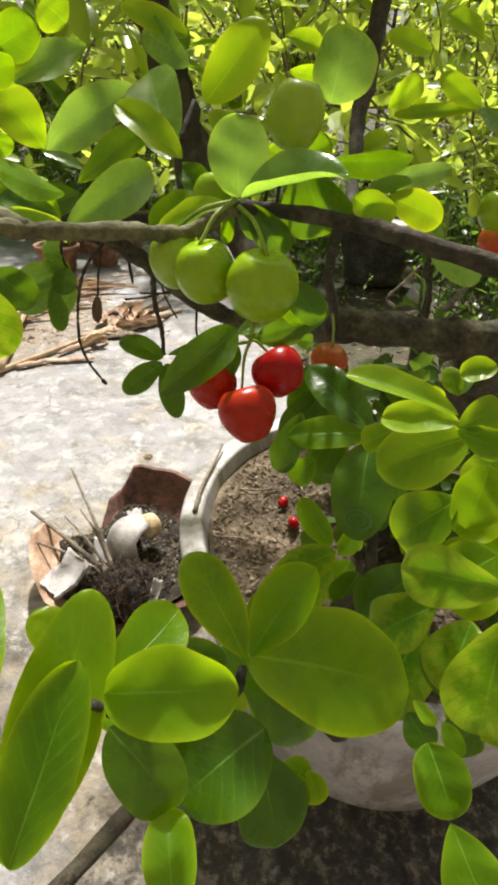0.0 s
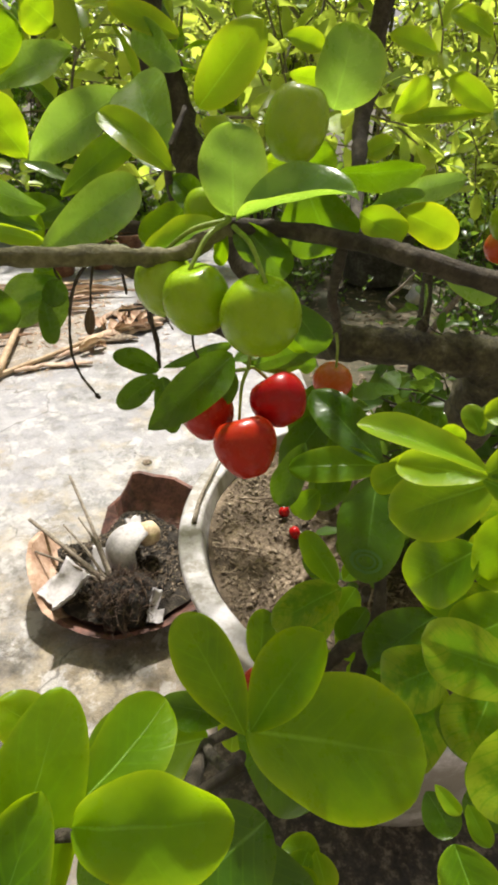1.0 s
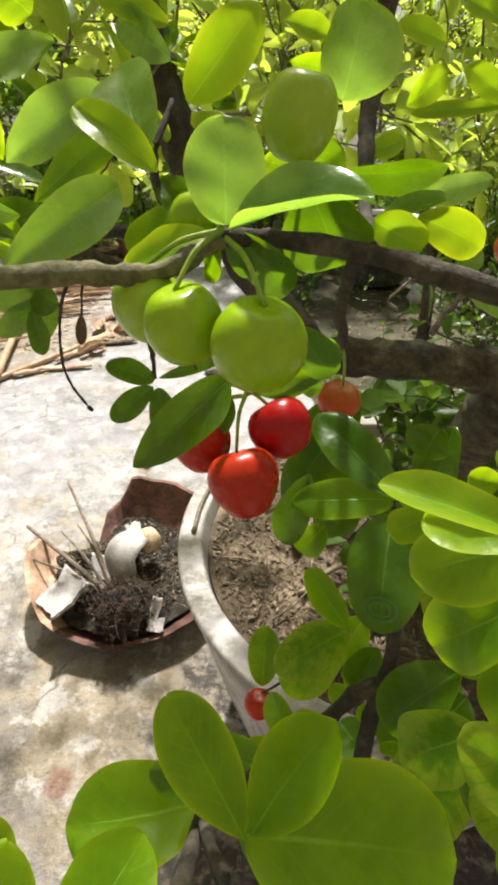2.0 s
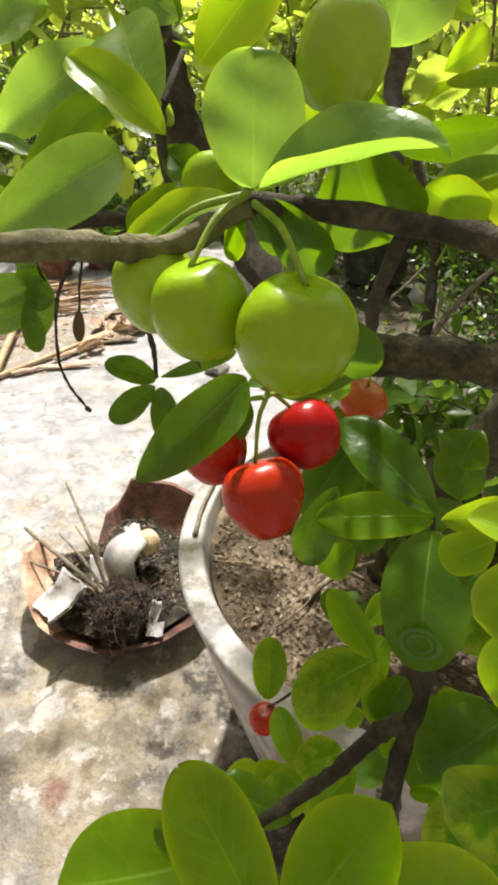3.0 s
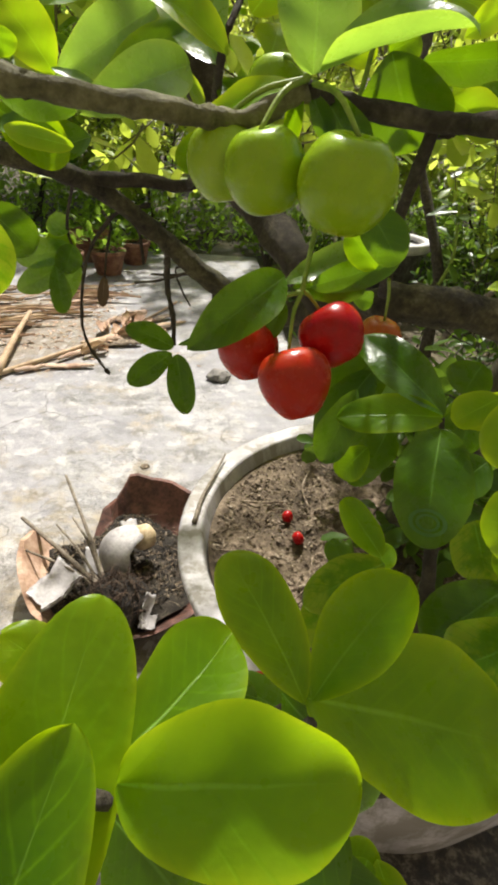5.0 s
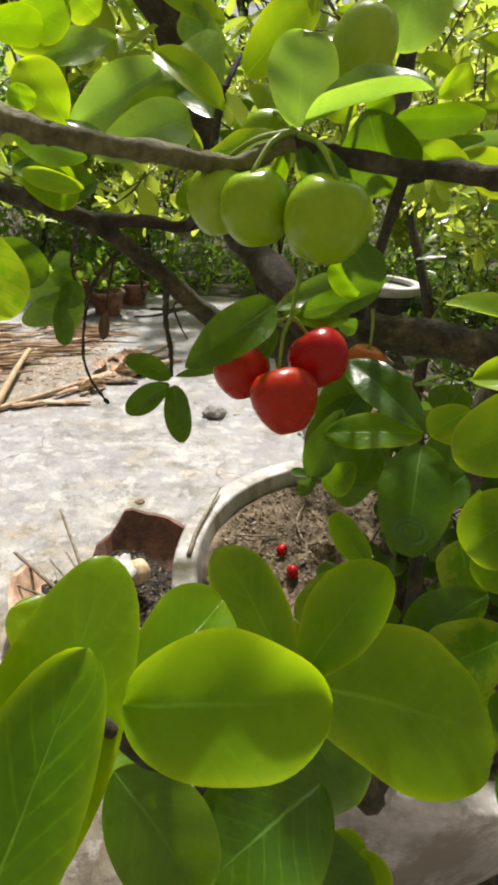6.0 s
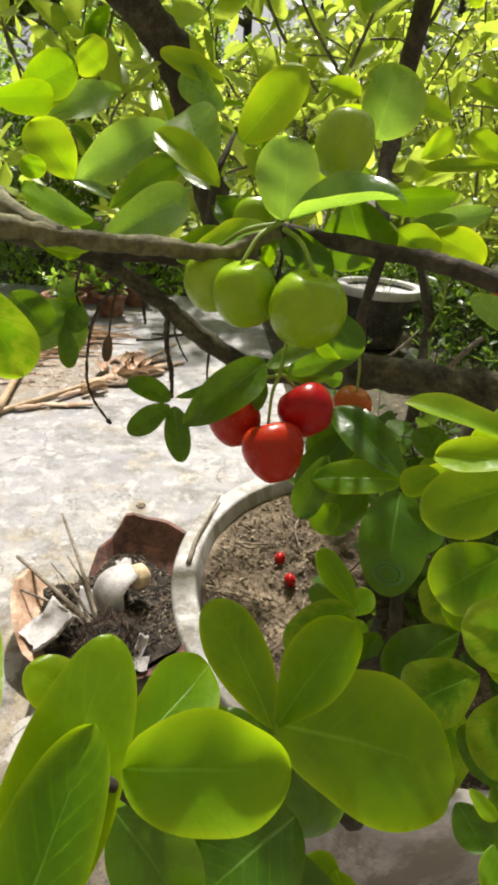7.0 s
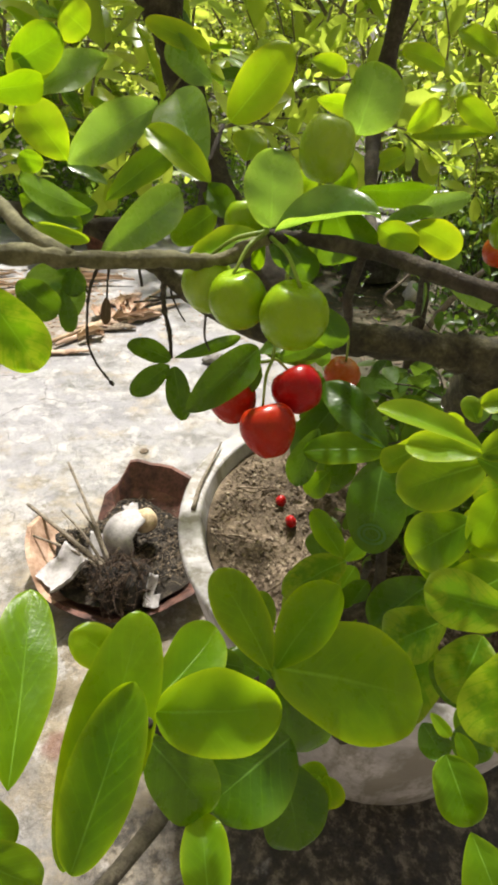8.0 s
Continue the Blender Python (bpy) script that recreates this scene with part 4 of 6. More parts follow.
stem("shaft", pile, [(-1.12, 1.60, 0.014), (-0.875, 1.96, 0.014), (-0.715, 2.17, 0.014), (-0.545, 2.42, 0.016), (-0.39, 2.74, 0.014), (-0.29, 3.03, 0.008)], 0.013, 0.005, STRAW, 8)
pole = thing("dry_pole", (-0.93, 2.35, 0.0), "pale dry palm rib lying on the fronds", "stalk")
stem("shaft", pole, [(-0.875, 1.95, 0.03), (-0.93, 2.32, 0.04), (-0.975, 2.64, 0.04)], 0.016, 0.010, STRAW, 7)


def frond_strip(x, y, turn, length, width, seed, material=STRAW, curl=0.6, lift=0.0):
    """A dry, curled strip of palm leaf with thickness."""
    rnd = random.Random(seed)
    n, m = 10, 5
    verts, faces = [], []
    bend, twist = rnd.uniform(-0.15, 0.15), rnd.uniform(-0.6, 0.6)
    for layer in (0.0, 0.003):
        for i in range(n + 1):
            v = i / n
            w = width * (0.35 + 0.65 * math.sin(math.pi * min(1, v * 0.9 + 0.08))) * (1 + 0.35 * noise.noise(Vector((v * 6, seed * 1.7, 0))))
            for j in range(m + 1):
                u = j / m - 0.5
                z = 0.004 + layer + curl * w * (u * u * 2.0) + max(0.0, -curl) * w * 0.5 + 0.008 * abs(math.sin(v * 3 + seed)) + 0.16 * w * noise.noise(Vector((u * 4, v * 9, seed * 2.3))) + abs(twist) * w * 0.3 * v
                verts.append((u * w + bend * length * v * v, v * length, z))
    k = (n + 1) * (m + 1)
    for i in range(n):
        for j in range(m):
            a = i * (m + 1) + j
            faces.append((a, a + m + 1, a + m + 2, a + 1))
            faces.append((k + a, k + a + 1, k + a + m + 2, k + a + m + 1))
        for j in (0, m):
            a = i * (m + 1) + j
            faces.append((a, a + m + 1, a + k + m + 1, a + k))
    for i in (0, n):
        for j in range(m):
            a = i * (m + 1) + j
            faces.append((a, a + 1, a + 1 + k, a + k))
    ob = new("dry_frond", mesh_from("dry_frond", verts, faces, material))
    ob.matrix_world = pose(x, y, lift, 0, 0, turn)
    return tagged(ob, "curled brown dry palm frond strip on the concrete", "dry leaf", "dry palm litter")


rnd = random.Random(31)
for i in range(110):
    y = rnd.uniform(2.0, 3.15)
    x = rnd.uniform(-1.75, -0.62 if y > 2.5 else -0.88)
    frond_strip(x - 0.2, y, rnd.gauss(-72, 12), rnd.uniform(0.10, 0.40), rnd.uniform(0.014, 0.040), i,
                STRAW if i % 3 else HUSK, rnd.uniform(0.2, 0.9), rnd.choice((0.0, 0.006, 0.012, 0.018)))
for x, y, turn, length, width, curl, material in (
        (-0.70, 2.12, -34, 0.22, 0.030, 1.0, HUSK), (-0.63, 2.26, -32, 0.19, 0.048, 0.7, STRAW), (-0.545, 2.44, -27, 0.34, 0.026, 1.0, STRAW), (-0.83, 1.99, -58, 0.13, 0.032, 0.9, HUSK),
        (-0.55, 2.72, -60, 0.15, 0.045, 0.8, HUSK), (-0.62, 2.56, -20, 0.16, 0.036, 0.7, HUSK), (-0.48, 2.62, 12, 0.17, 0.05, 0.6, HUSK), (-0.40, 2.66, -48, 0.15, 0.05, 0.5, LITTER), (-0.66, 2.34, -70, 0.20, 0.03, 0.6, HUSK), (-0.50, 2.36, -42, 0.34, 0.045, 0.7, LITTER), (-0.58, 2.38, -80, 0.12, 0.06, 0.6, HUSK),
        (-0.50, 2.40, -58, 0.24, 0.075, 0.5, HUSK), (-0.56, 2.32, -72, 0.17, 0.060, 0.4, LITTER), (-0.56, 2.64, -30, 0.20, 0.070, 0.6, HUSK), (-0.44, 2.50, -50, 0.30, 0.040, 0.5, STRAW), (-0.74, 2.05, -76, 0.20, 0.040, 0.5, HUSK)):
    frond_strip(x, y, turn, length, width, int(abs(x) * 100), material, -0.8 * curl, 0.0)
rnd = random.Random(33)
for i in range(15):
    x = rnd.uniform(-0.62, -0.40)
    frond_strip(x, 2.42 + (x + 0.51) * 1.6 + rnd.uniform(-0.10, 0.16), rnd.uniform(-140, 20), rnd.uniform(0.07, 0.16), rnd.uniform(0.03, 0.06), 200 + i,
                rnd.choice((HUSK, STRAW)), rnd.uniform(0.6, 1.3), rnd.choice((0.0, 0.008, 0.016)))
chips_ob = chips("leaf_litter", None, 1500, 41, lambda r: ((r.uniform(-1.8, -0.62), r.uniform(2.25, 3.2)) if r.random() < 0.85 else (r.uniform(-1.2, 0.3), r.uniform(2.0, 3.6))), 0.03, HUSK, lambda x, y: 0.0)
tagged(chips_ob, "crumbled dry leaves scattered over the concrete", "litter", "", "stuff")


# ---- far pots ----
def flower_pot(x, y, r, h, material, label, seed, leaves=40, leaf_size=0.06, rim=None):
    ob = thing("flower_pot", (x, y, 0), label, "pot", "far pots")
    profile = [(r * 0.68, 0), (r * 0.7, 0.005), (r * 0.92, h * 0.82), (r, h * 0.83), (r * 1.02, h), (r * 0.9, h), (r * 0.86, h * 0.9), (r * 0.84, h * 0.84)]
    v, f = lathe(profile, 32, 0.004, seed)
    seated("body", mesh_from("body", v, f, material), ob, Matrix.Translation((x, y, 0)))
    if rim:
        v, f = lathe([(r * 1.0, h * 0.86), (r * 1.06, h * 0.88), (r * 1.07, h * 0.99), (r * 1.05, h * 1.01), (r * 0.89, h * 1.01), (r * 0.88, h * 0.98), (r * 0.87, h * 0.90)], 40, 0.004, seed)
        seated("rim", mesh_from("rim", v, f, rim), ob, Matrix.Translation((x, y, 0)), "pale cement rim in a sunlit tone")
    v, f = lathe([(r * 0.86, h * 0.84), (r * 0.6, h * 0.88), (r * 0.1, h * 0.89)], 24, 0.02, seed)
    seated("soil", mesh_from("soil", v, f, SOIL_DARK), ob, Matrix.Translation((x, y, 0)))
    if leaves:
        herb = thing("potted_herb", (x, y, h * 0.88), "low green leafy plant growing in a pot", "plant", "potted herbs")
        g = Leaves(seed)
        for _ in range(leaves // 6):
            a = g.rnd.uniform(0, 6.3)
            q = Vector((x + r * 0.5 * math.cos(a) * g.rnd.random(), y + r * 0.5 * math.sin(a) * g.rnd.random(), h * 0.88))
            g.sprig(q, Vector((math.cos(a) * 0.7, math.sin(a) * 0.7, 1)), r * g.rnd.uniform(0.8, 1.6), leaf_size, 3)
        g.put(herb, FOLIAGE, BARK)
    return ob


flower_pot(-1.03, 3.44, 0.135, 0.16, TERRACOTTA, "brown terracotta flower pot at the edge of the yard", 1, 60)
flower_pot(-0.785, 3.62, 0.115, 0.15, TERRACOTTA, "brown terracotta flower pot at the edge of the yard", 2, 60)
flower_pot(-0.665, 3.94, 0.11, 0.15, TERRACOTTA, "brown terracotta flower pot at the edge of the yard", 3, 40)
flower_pot(-0.99, 3.98, 0.14, 0.20, TERRACOTTA, "brown terracotta flower pot at the edge of the yard", 4, 60)


# ---- bushes behind ----
def bush(x, y, height, spread, seed, leaf_size, sprigs, foliage, label, name="bush", category="bush", low=0.25, bare=0.0, group="garden bushes"):
    """A shrub or tree: stems from the root, limbs, and sprigs of leaves at their ends with gaps between."""
    ob = thing(name, (x, y, -0.03), label, category, group)
    g = Leaves(seed)
    rnd = g.rnd
    root_at = Vector((x, y, -0.03))
    stems = 3 + rnd.randrange(3) if name == "bush" else 1
    ends = []
    wood_v, wood_f = [], []
    for i in range(stems):
        a = rnd.uniform(0, 6.3)
        lean = Vector((math.cos(a), math.sin(a), 0)) * spread * (0.35 if stems > 1 else 0.12)
        fork = root_at + lean * 0.6 + Vector((0, 0, height * (low + bare)))
        top = root_at + lean * 1.6 + Vector((0, 0, height * 0.9))
        base_r = height * (0.008 if stems > 1 else 0.022)
        line = [root_at, root_at.lerp(fork, 0.5) + Vector((rnd.uniform(-0.04, 0.04), rnd.uniform(-0.04, 0.04), 0)) * height, fork, top]
        v, f = tube(line, base_r, base_r * 0.35, 8, 5, 0.15, seed + i)
        n = len(wood_v)
        wood_v += v
        wood_f += [tuple(k + n for k in q) for q in f]
        for j in range(9):
            t = rnd.random() ** 0.8
            p = fork.lerp(top, t)
            b = rnd.uniform(0, 6.3)
            d = Vector((math.cos(b), math.sin(b), rnd.uniform(-0.15, 0.7)))
            q = p + d * spread * rnd.uniform(0.45, 0.95) * (1.1 - 0.5 * t)
            g.twig([p, p.lerp(q, 0.5) + Vector((0, 0, 0.06 * spread)), q], base_r * 0.4, base_r * 0.12, 5, 3)
            ends.append((p, q))
    part("trunk", mesh_from("trunk", wood_v, wood_f, BARK), ob)
    for _ in range(int(sprigs * 2.2)):
        p, q = ends[rnd.randrange(len(ends))]
        c = p.lerp(q, rnd.uniform(0.3, 1.08))
        d = (q - p).normalized() * 0.7 + Vector((rnd.gauss(0, 0.7), rnd.gauss(0, 0.7), rnd.gauss(0.25, 0.6)))
        c = c + Vector((rnd.gauss(0, 0.06), rnd.gauss(0, 0.06), rnd.gauss(0, 0.06))) * spread
        g.sprig(c, d, leaf_size * rnd.uniform(1.5, 3.0), leaf_size, 3, leaf_size * 0.03, 3)
    g.put(ob, foliage, BARK_PALE, ("crown", "twig_mass"))
    return ob


B1 = "leafy green cherry bush standing behind the yard"
B2 = "sunlit yellow-green cherry bush beside the yard"
# wall shade and rim sunlight are both put into this pot's colours
flower_pot(0.93, 3.34, 0.25, 0.36, POT_STAIN_SHADE, "round stained cement flower pot with a shade-darkened wall and white rim", 77, 26, 0.025, POT_WHITE)
bush(1.42, 2.15, 1.75, 0.62, 101, 0.045, 760, FOLIAGE_BRIGHT, B2, low=0.52)
bush(1.75, 2.6, 2.0, 0.85, 102, 0.045, 760, FOLIAGE_BRIGHT, B2, low=0.3)
bush(0.28, 3.95, 1.7, 0.7, 103, 0.05, 420, FOLIAGE_BRIGHT, B2, low=0.42)
bush(1.2, 5.0, 2.1, 0.9, 104, 0.05, 560, FOLIAGE_BRIGHT, B2)
bush(1.95, 3.75, 1.35, 0.75, 113, 0.045, 420, FOLIAGE_BRIGHT, B2, low=0.12)
bush(2.9, 3.3, 1.5, 0.8, 114, 0.05, 360, FOLIAGE, B1, low=0.12)
bush(-0.6, 4.9, 1.5, 0.8, 105, 0.055, 480, FOLIAGE_BRIGHT, B2, low=0.2)
bush(-1.7, 4.8, 1.6, 0.85, 106, 0.055, 480, FOLIAGE, B1, low=0.2)
bush(-2.9, 4.4, 1.8, 0.9, 107, 0.055, 420, FOLIAGE, B1, low=0.2)
bush(0.3, 5.8, 2.0, 1.0, 108, 0.06, 420, FOLIAGE_BRIGHT, B2, low=0.2)
bush(2.2, 4.8, 2.2, 1.0, 109, 0.06, 420, FOLIAGE_BRIGHT, B2, low=0.2)
bush(-1.0, 6.4, 2.2, 1.1, 110, 0.06, 420, FOLIAGE, B1, low=0.2)
bush(-2.4, 2.6, 1.7, 0.7, 111, 0.05, 380, FOLIAGE, B1, low=0.35)
bush(2.7, 1.4, 1.8, 0.8, 112, 0.05, 380, FOLIAGE, B1, low=0.3)
T1 = "tall garden tree with a dark trunk far behind"
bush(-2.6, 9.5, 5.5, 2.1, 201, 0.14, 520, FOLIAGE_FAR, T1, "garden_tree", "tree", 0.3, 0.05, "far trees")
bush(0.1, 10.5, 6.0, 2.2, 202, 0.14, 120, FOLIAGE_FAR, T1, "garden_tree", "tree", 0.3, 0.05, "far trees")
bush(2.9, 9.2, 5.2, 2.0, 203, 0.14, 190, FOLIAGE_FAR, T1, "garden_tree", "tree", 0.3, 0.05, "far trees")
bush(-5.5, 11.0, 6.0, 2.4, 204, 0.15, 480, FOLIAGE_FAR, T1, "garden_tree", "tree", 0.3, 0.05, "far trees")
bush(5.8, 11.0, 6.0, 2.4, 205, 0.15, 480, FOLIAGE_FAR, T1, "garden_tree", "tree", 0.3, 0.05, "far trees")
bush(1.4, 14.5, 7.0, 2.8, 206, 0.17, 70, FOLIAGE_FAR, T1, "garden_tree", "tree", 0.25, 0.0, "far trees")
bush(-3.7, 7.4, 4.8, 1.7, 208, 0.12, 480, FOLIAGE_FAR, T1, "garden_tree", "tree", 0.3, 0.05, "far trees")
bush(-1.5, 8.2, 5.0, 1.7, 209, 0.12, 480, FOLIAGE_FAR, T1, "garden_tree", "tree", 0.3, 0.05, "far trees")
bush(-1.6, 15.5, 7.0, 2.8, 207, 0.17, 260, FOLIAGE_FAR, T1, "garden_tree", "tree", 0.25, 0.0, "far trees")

seedlings = thing("ground_cover", (0.9, 1.9, 0), "low green seedlings and weeds among dead leaves", "plants", "", "stuff")
g = Leaves(301)
for _ in range(900):
    x, y = g.rnd.uniform(0.34, 2.5), g.rnd.uniform(1.22, 4.8)
    aside = x - 0.93 * y / 3.34
    if (x - POT.x) ** 2 + (y - POT.y) ** 2 < 0.2 or (y < 3.7 and -0.30 < aside < 0.34 and g.rnd.random() < 0.88):
        continue
    g.sprig(Vector((x, y, -0.03)), Vector((g.rnd.gauss(0, 0.35), g.rnd.gauss(0, 0.35), 1)), g.rnd.uniform(0.06, 0.36), g.rnd.uniform(0.03, 0.06), 4)
for _ in range(12):
    x, y = g.rnd.uniform(0.95, 1.5), g.rnd.uniform(2.3, 3.1)
    g.sprig(Vector((x, y, -0.03)), Vector((g.rnd.gauss(0, 0.2), g.rnd.gauss(0, 0.2), 1)), g.rnd.uniform(0.28, 0.5), g.rnd.uniform(0.05, 0.085), 5, 0.003)
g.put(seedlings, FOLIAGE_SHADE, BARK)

def sapling():
    """A young tree: one slim leaning stem with a fork and a pale shoot of narrow leaves."""
    ob = thing("sapling", (0.753, 1.930, -0.03), "young brown-stemmed tree with narrow pale leaves behind the planter", "tree")
    stem("trunk", ob, [(0.753, 1.930, -0.03), (0.756, 1.947, 0.249), (0.773, 2.029, 0.376), (0.787, 2.087, 0.466), (0.734, 2.242, 0.700), (0.700, 2.338, 0.843)], 0.024, 0.016, BARK, 9, 6, 0.16)
    stem("limb", ob, [(0.773, 1.911, 0.196), (0.816, 1.914, 0.277), (0.884, 1.907, 0.381), (0.939, 1.914, 0.434)], 0.013, 0.009, DRY_WOOD, 7)
    stem("limb", ob, [(0.637, 1.931, 0.287), (0.602, 1.932, 0.323), (0.651, 1.922, 0.384), (0.710, 1.953, 0.437)], 0.006, 0.004, DRY_WOOD, 7)
    shoot = [(0.781, 2.032, 0.417), (0.815, 2.044, 0.513), (0.816, 2.083, 0.645), (0.824, 2.127, 0.714), (0.876, 2.156, 0.798), (0.967, 2.175, 0.872)]
    stem("shoot", ob, shoot, 0.006, 0.004, STALK, 7)
    g = Leaves(55)
    line = [Vector(p) for p in shoot]
    for k in range(26):
        a = g.rnd.uniform(0.6, 4.9)
        p = line[int(a)].lerp(line[int(a) + 1], a % 1)
        b = g.rnd.uniform(0, 6.3)
        size = g.rnd.uniform(0.08, 0.13)
        g.leaf(p, Vector((math.cos(b), math.sin(b), g.rnd.uniform(-0.5, 0.4))), Vector((g.rnd.gauss(0, 0.3), -0.3, 1)), size, size * 0.30)
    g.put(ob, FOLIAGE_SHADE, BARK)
    return ob


sapling()
border = thing("border_plants", (-0.9, 4.7, 0), "dense low leafy green plants behind the yard", "plants", "", "stuff")
g = Leaves(302)
for _ in range(1000):
    x, y = g.rnd.uniform(-3.4, 2.6), g.rnd.uniform(4.25, 6.8)
    tall = 0.12 + 0.16 * (y - 4.25)
    g.sprig(Vector((x, y, -0.03)), Vector((g.rnd.gauss(0, 0.4), g.rnd.gauss(0, 0.4), 1)), tall + g.rnd.uniform(0.0, 0.4), g.rnd.uniform(0.05, 0.09), 4)
g.put(border, FOLIAGE, BARK)
dead = chips("ground_litter", None, 1800, 42, lambda r: (r.uniform(0.36, 2.2), r.uniform(1.2, 4.6)), 0.05, LITTER, lambda x, y: -0.03)
tagged(dead, "brown dead leaves scattered on the ground", "litter", "", "stuff")


# ---- the cherry tree in the planter ----
tree = thing("cherry_tree", (0.24, 0.62, SOIL_TOP - 0.01), "fruiting Barbados cherry tree growing in the cement planter", "tree")
LEAF_COUNT = [0]


def leaf(base, tip, width, normal, material, bend, fold=0.15, widest=None):
    LEAF_COUNT[0] += 1
    v, f, uv = leaf_blade(base, tip, width, normal, bend, LEAF_COUNT[0] * 17, fold, widest)
    return part("leaf", mesh_from("leaf", v, f, material, uv), tree)


def cherry(at, r, flat, material, tilt=(0, 0, 0), stalk_from=None, label="", seed=1, taper=0.04):
    m = Matrix.Translation(at) @ pose(0, 0, 0, *tilt)
    ob = seated("cherry", cherry_mesh(r, flat, material, seed, taper), tree, m, label)
    if stalk_from is not None:
        top = m @ Vector((0, 0, r * flat * 0.86))
        mid = top.lerp(Vector(stalk_from), 0.5) + (m.to_3x3() @ Vector((0, 0, r * 0.25)))
        v, f = tube([top, mid, Vector(stalk_from)], 0.0005, 0.0007, 7, 6, 0.05, 3)
        inv = m.inverted()
        seated_stalk = new("stalk", mesh_from("stalk", [inv @ p for p in v], f, STALK))
        seated_stalk.parent = ob
        tagged(seated_stalk, "thin green stalk")
    return ob


# stems and branches
stem("trunk", tree, [(0.24, 0.62, SOIL_TOP - 0.02), (0.2350, 0.6000, 0.4500), (0.2150, 0.5200, 0.5800), (0.1850, 0.4000, 0.7100), (0.1500, 0.3180, 0.7900), (0.1390, 0.2950, 0.8200)], 0.026, 0.012, BOUGH, 12, 8, 0.3, "", 0.012)
stem("branch", tree, [(0.1850, 0.4000, 0.7100), (0.1600, 0.3300, 0.7900), (0.1390, 0.2940, 0.8180), (0.1140, 0.2910, 0.8210), (0.0870, 0.2900, 0.8260), (0.0600, 0.2950, 0.8260), (0.0530, 0.3600, 0.8000), (0.0130, 0.4100, 0.7850), (-0.0280, 0.4160, 0.8050),
                       (-0.0580, 0.4090, 0.8310), (-0.0920, 0.3800, 0.8600), (-0.1360, 0.3420, 0.8760), (-0.2000, 0.3000, 0.8900)], 0.0115, 0.004, BOUGH, 12, 7, 0.23)
stem("branch", tree, [(-0.0920, 0.3800, 0.8600), (-0.0600, 0.3950, 0.8600), (-0.0360, 0.4050, 0.8580), (-0.0000, 0.4200, 0.8750)], 0.0042, 0.003, BARK)
stem("branch", tree, [(0.1390, 0.2920, 0.8200), (0.1650, 0.2500, 0.8450), (0.1300, 0.1900, 0.8700), (0.0850, 0.1740, 0.8840), (0.0540, 0.1820, 0.8910), (0.0430, 0.1910, 0.8930), (0.0340, 0.2020, 0.8930), (0.0180, 0.2050, 0.8950), (0.0030, 0.1970, 0.8970)], 0.0032, 0.0020, BARK, 9, 7, 0.18)
stem("branch", tree, [(0.0030, 0.1970, 0.8970), (-0.0110, 0.1930, 0.8910), (-0.0270, 0.1880, 0.8920), (-0.0490, 0.1780, 0.8940), (-0.0600, 0.1740, 0.8960), (-0.0750, 0.1670, 0.8960), (-0.1200, 0.1500, 0.8950)], 0.0020, 0.0024, BARK_PALE, 12, 9, 0.34)
stem("branch", tree, [(-0.0490, 0.1780, 0.8940), (-0.0640, 0.1900, 0.8980), (-0.0780, 0.2060, 0.9040), (-0.1200, 0.2300, 0.9200)], 0.0024, 0.002, BARK_PALE)
stem("twig", tree, [(0.0340, 0.2030, 0.8930), (0.0380, 0.2300, 0.8690), (0.0450, 0.2530, 0.8540), (0.0540, 0.2860, 0.8320)], 0.0016, 0.0022, BARK)
stem("branch", tree, [(0.1900, 0.3950, 0.3600), (0.1710, 0.3630, 0.3910), (0.1290, 0.3020, 0.4740), (0.0890, 0.2350, 0.5780), (0.0640, 0.1880, 0.6520), (0.0500, 0.1640, 0.6840), (0.0480, 0.1660, 0.6980), (0.0550, 0.1840, 0.7290), (0.0630, 0.1960, 0.7520), (0.0600, 0.2050, 0.7900), (0.0560, 0.2055, 0.8160)], 0.0092, 0.0007, BARK, 9, 7, 0.2)
stem("branch", tree, [(0.0586, 0.1904, 0.7391), (0.0496, 0.1907, 0.7331), (0.0352, 0.1862, 0.7174), (0.0180, 0.1820, 0.7040), (0.0020, 0.1720, 0.7080), (-0.0060, 0.1530, 0.7350), (0.0020, 0.1180, 0.7900), (0.0040, 0.1140, 0.8060)], 0.0034, 0.0011, BARK, 8, 7, 0.18)
stem("branch", tree, [(-0.0060, 0.1530, 0.7350), (-0.0150, 0.1123, 0.7689), (-0.0343, 0.0782, 0.7877), (-0.0468, 0.0662, 0.7906)], 0.0026, 0.0017, BARK)
stem("twig", tree, [(0.0040, 0.1140, 0.8020), (-0.0070, 0.1120, 0.7930), (-0.0180, 0.1000, 0.8090), (-0.0240, 0.0910, 0.8320)], 0.0013, 0.0009, BARK)
stem("twig", tree, [(-0.0600, 0.4050, 0.8460), (-0.0850, 0.4250, 0.8360), (-0.1070, 0.4360, 0.8070), (-0.1170, 0.4430, 0.7640), (-0.1130, 0.4400, 0.7420), (-0.0990, 0.4280, 0.7280)], 0.0015, 0.0008, BARK, 7, 9, 0.42)
v, f = tube([(-0.0995, 0.4285, 0.7285), (-0.0985, 0.4275, 0.7275), (-0.0965, 0.4265, 0.7262)], 0.0019, 0.0013, 7, 3, 0.2, 4)
part("bud", mesh_from("bud", v, f, BARK), tree)
stem("twig", tree, [(-0.0500, 0.4120, 0.8250), (-0.0540, 0.4400, 0.7900), (-0.0510, 0.4450, 0.7650), (-0.0500, 0.4410, 0.7450)], 0.0023, 0.0015, BARK, 7, 9, 0.42)
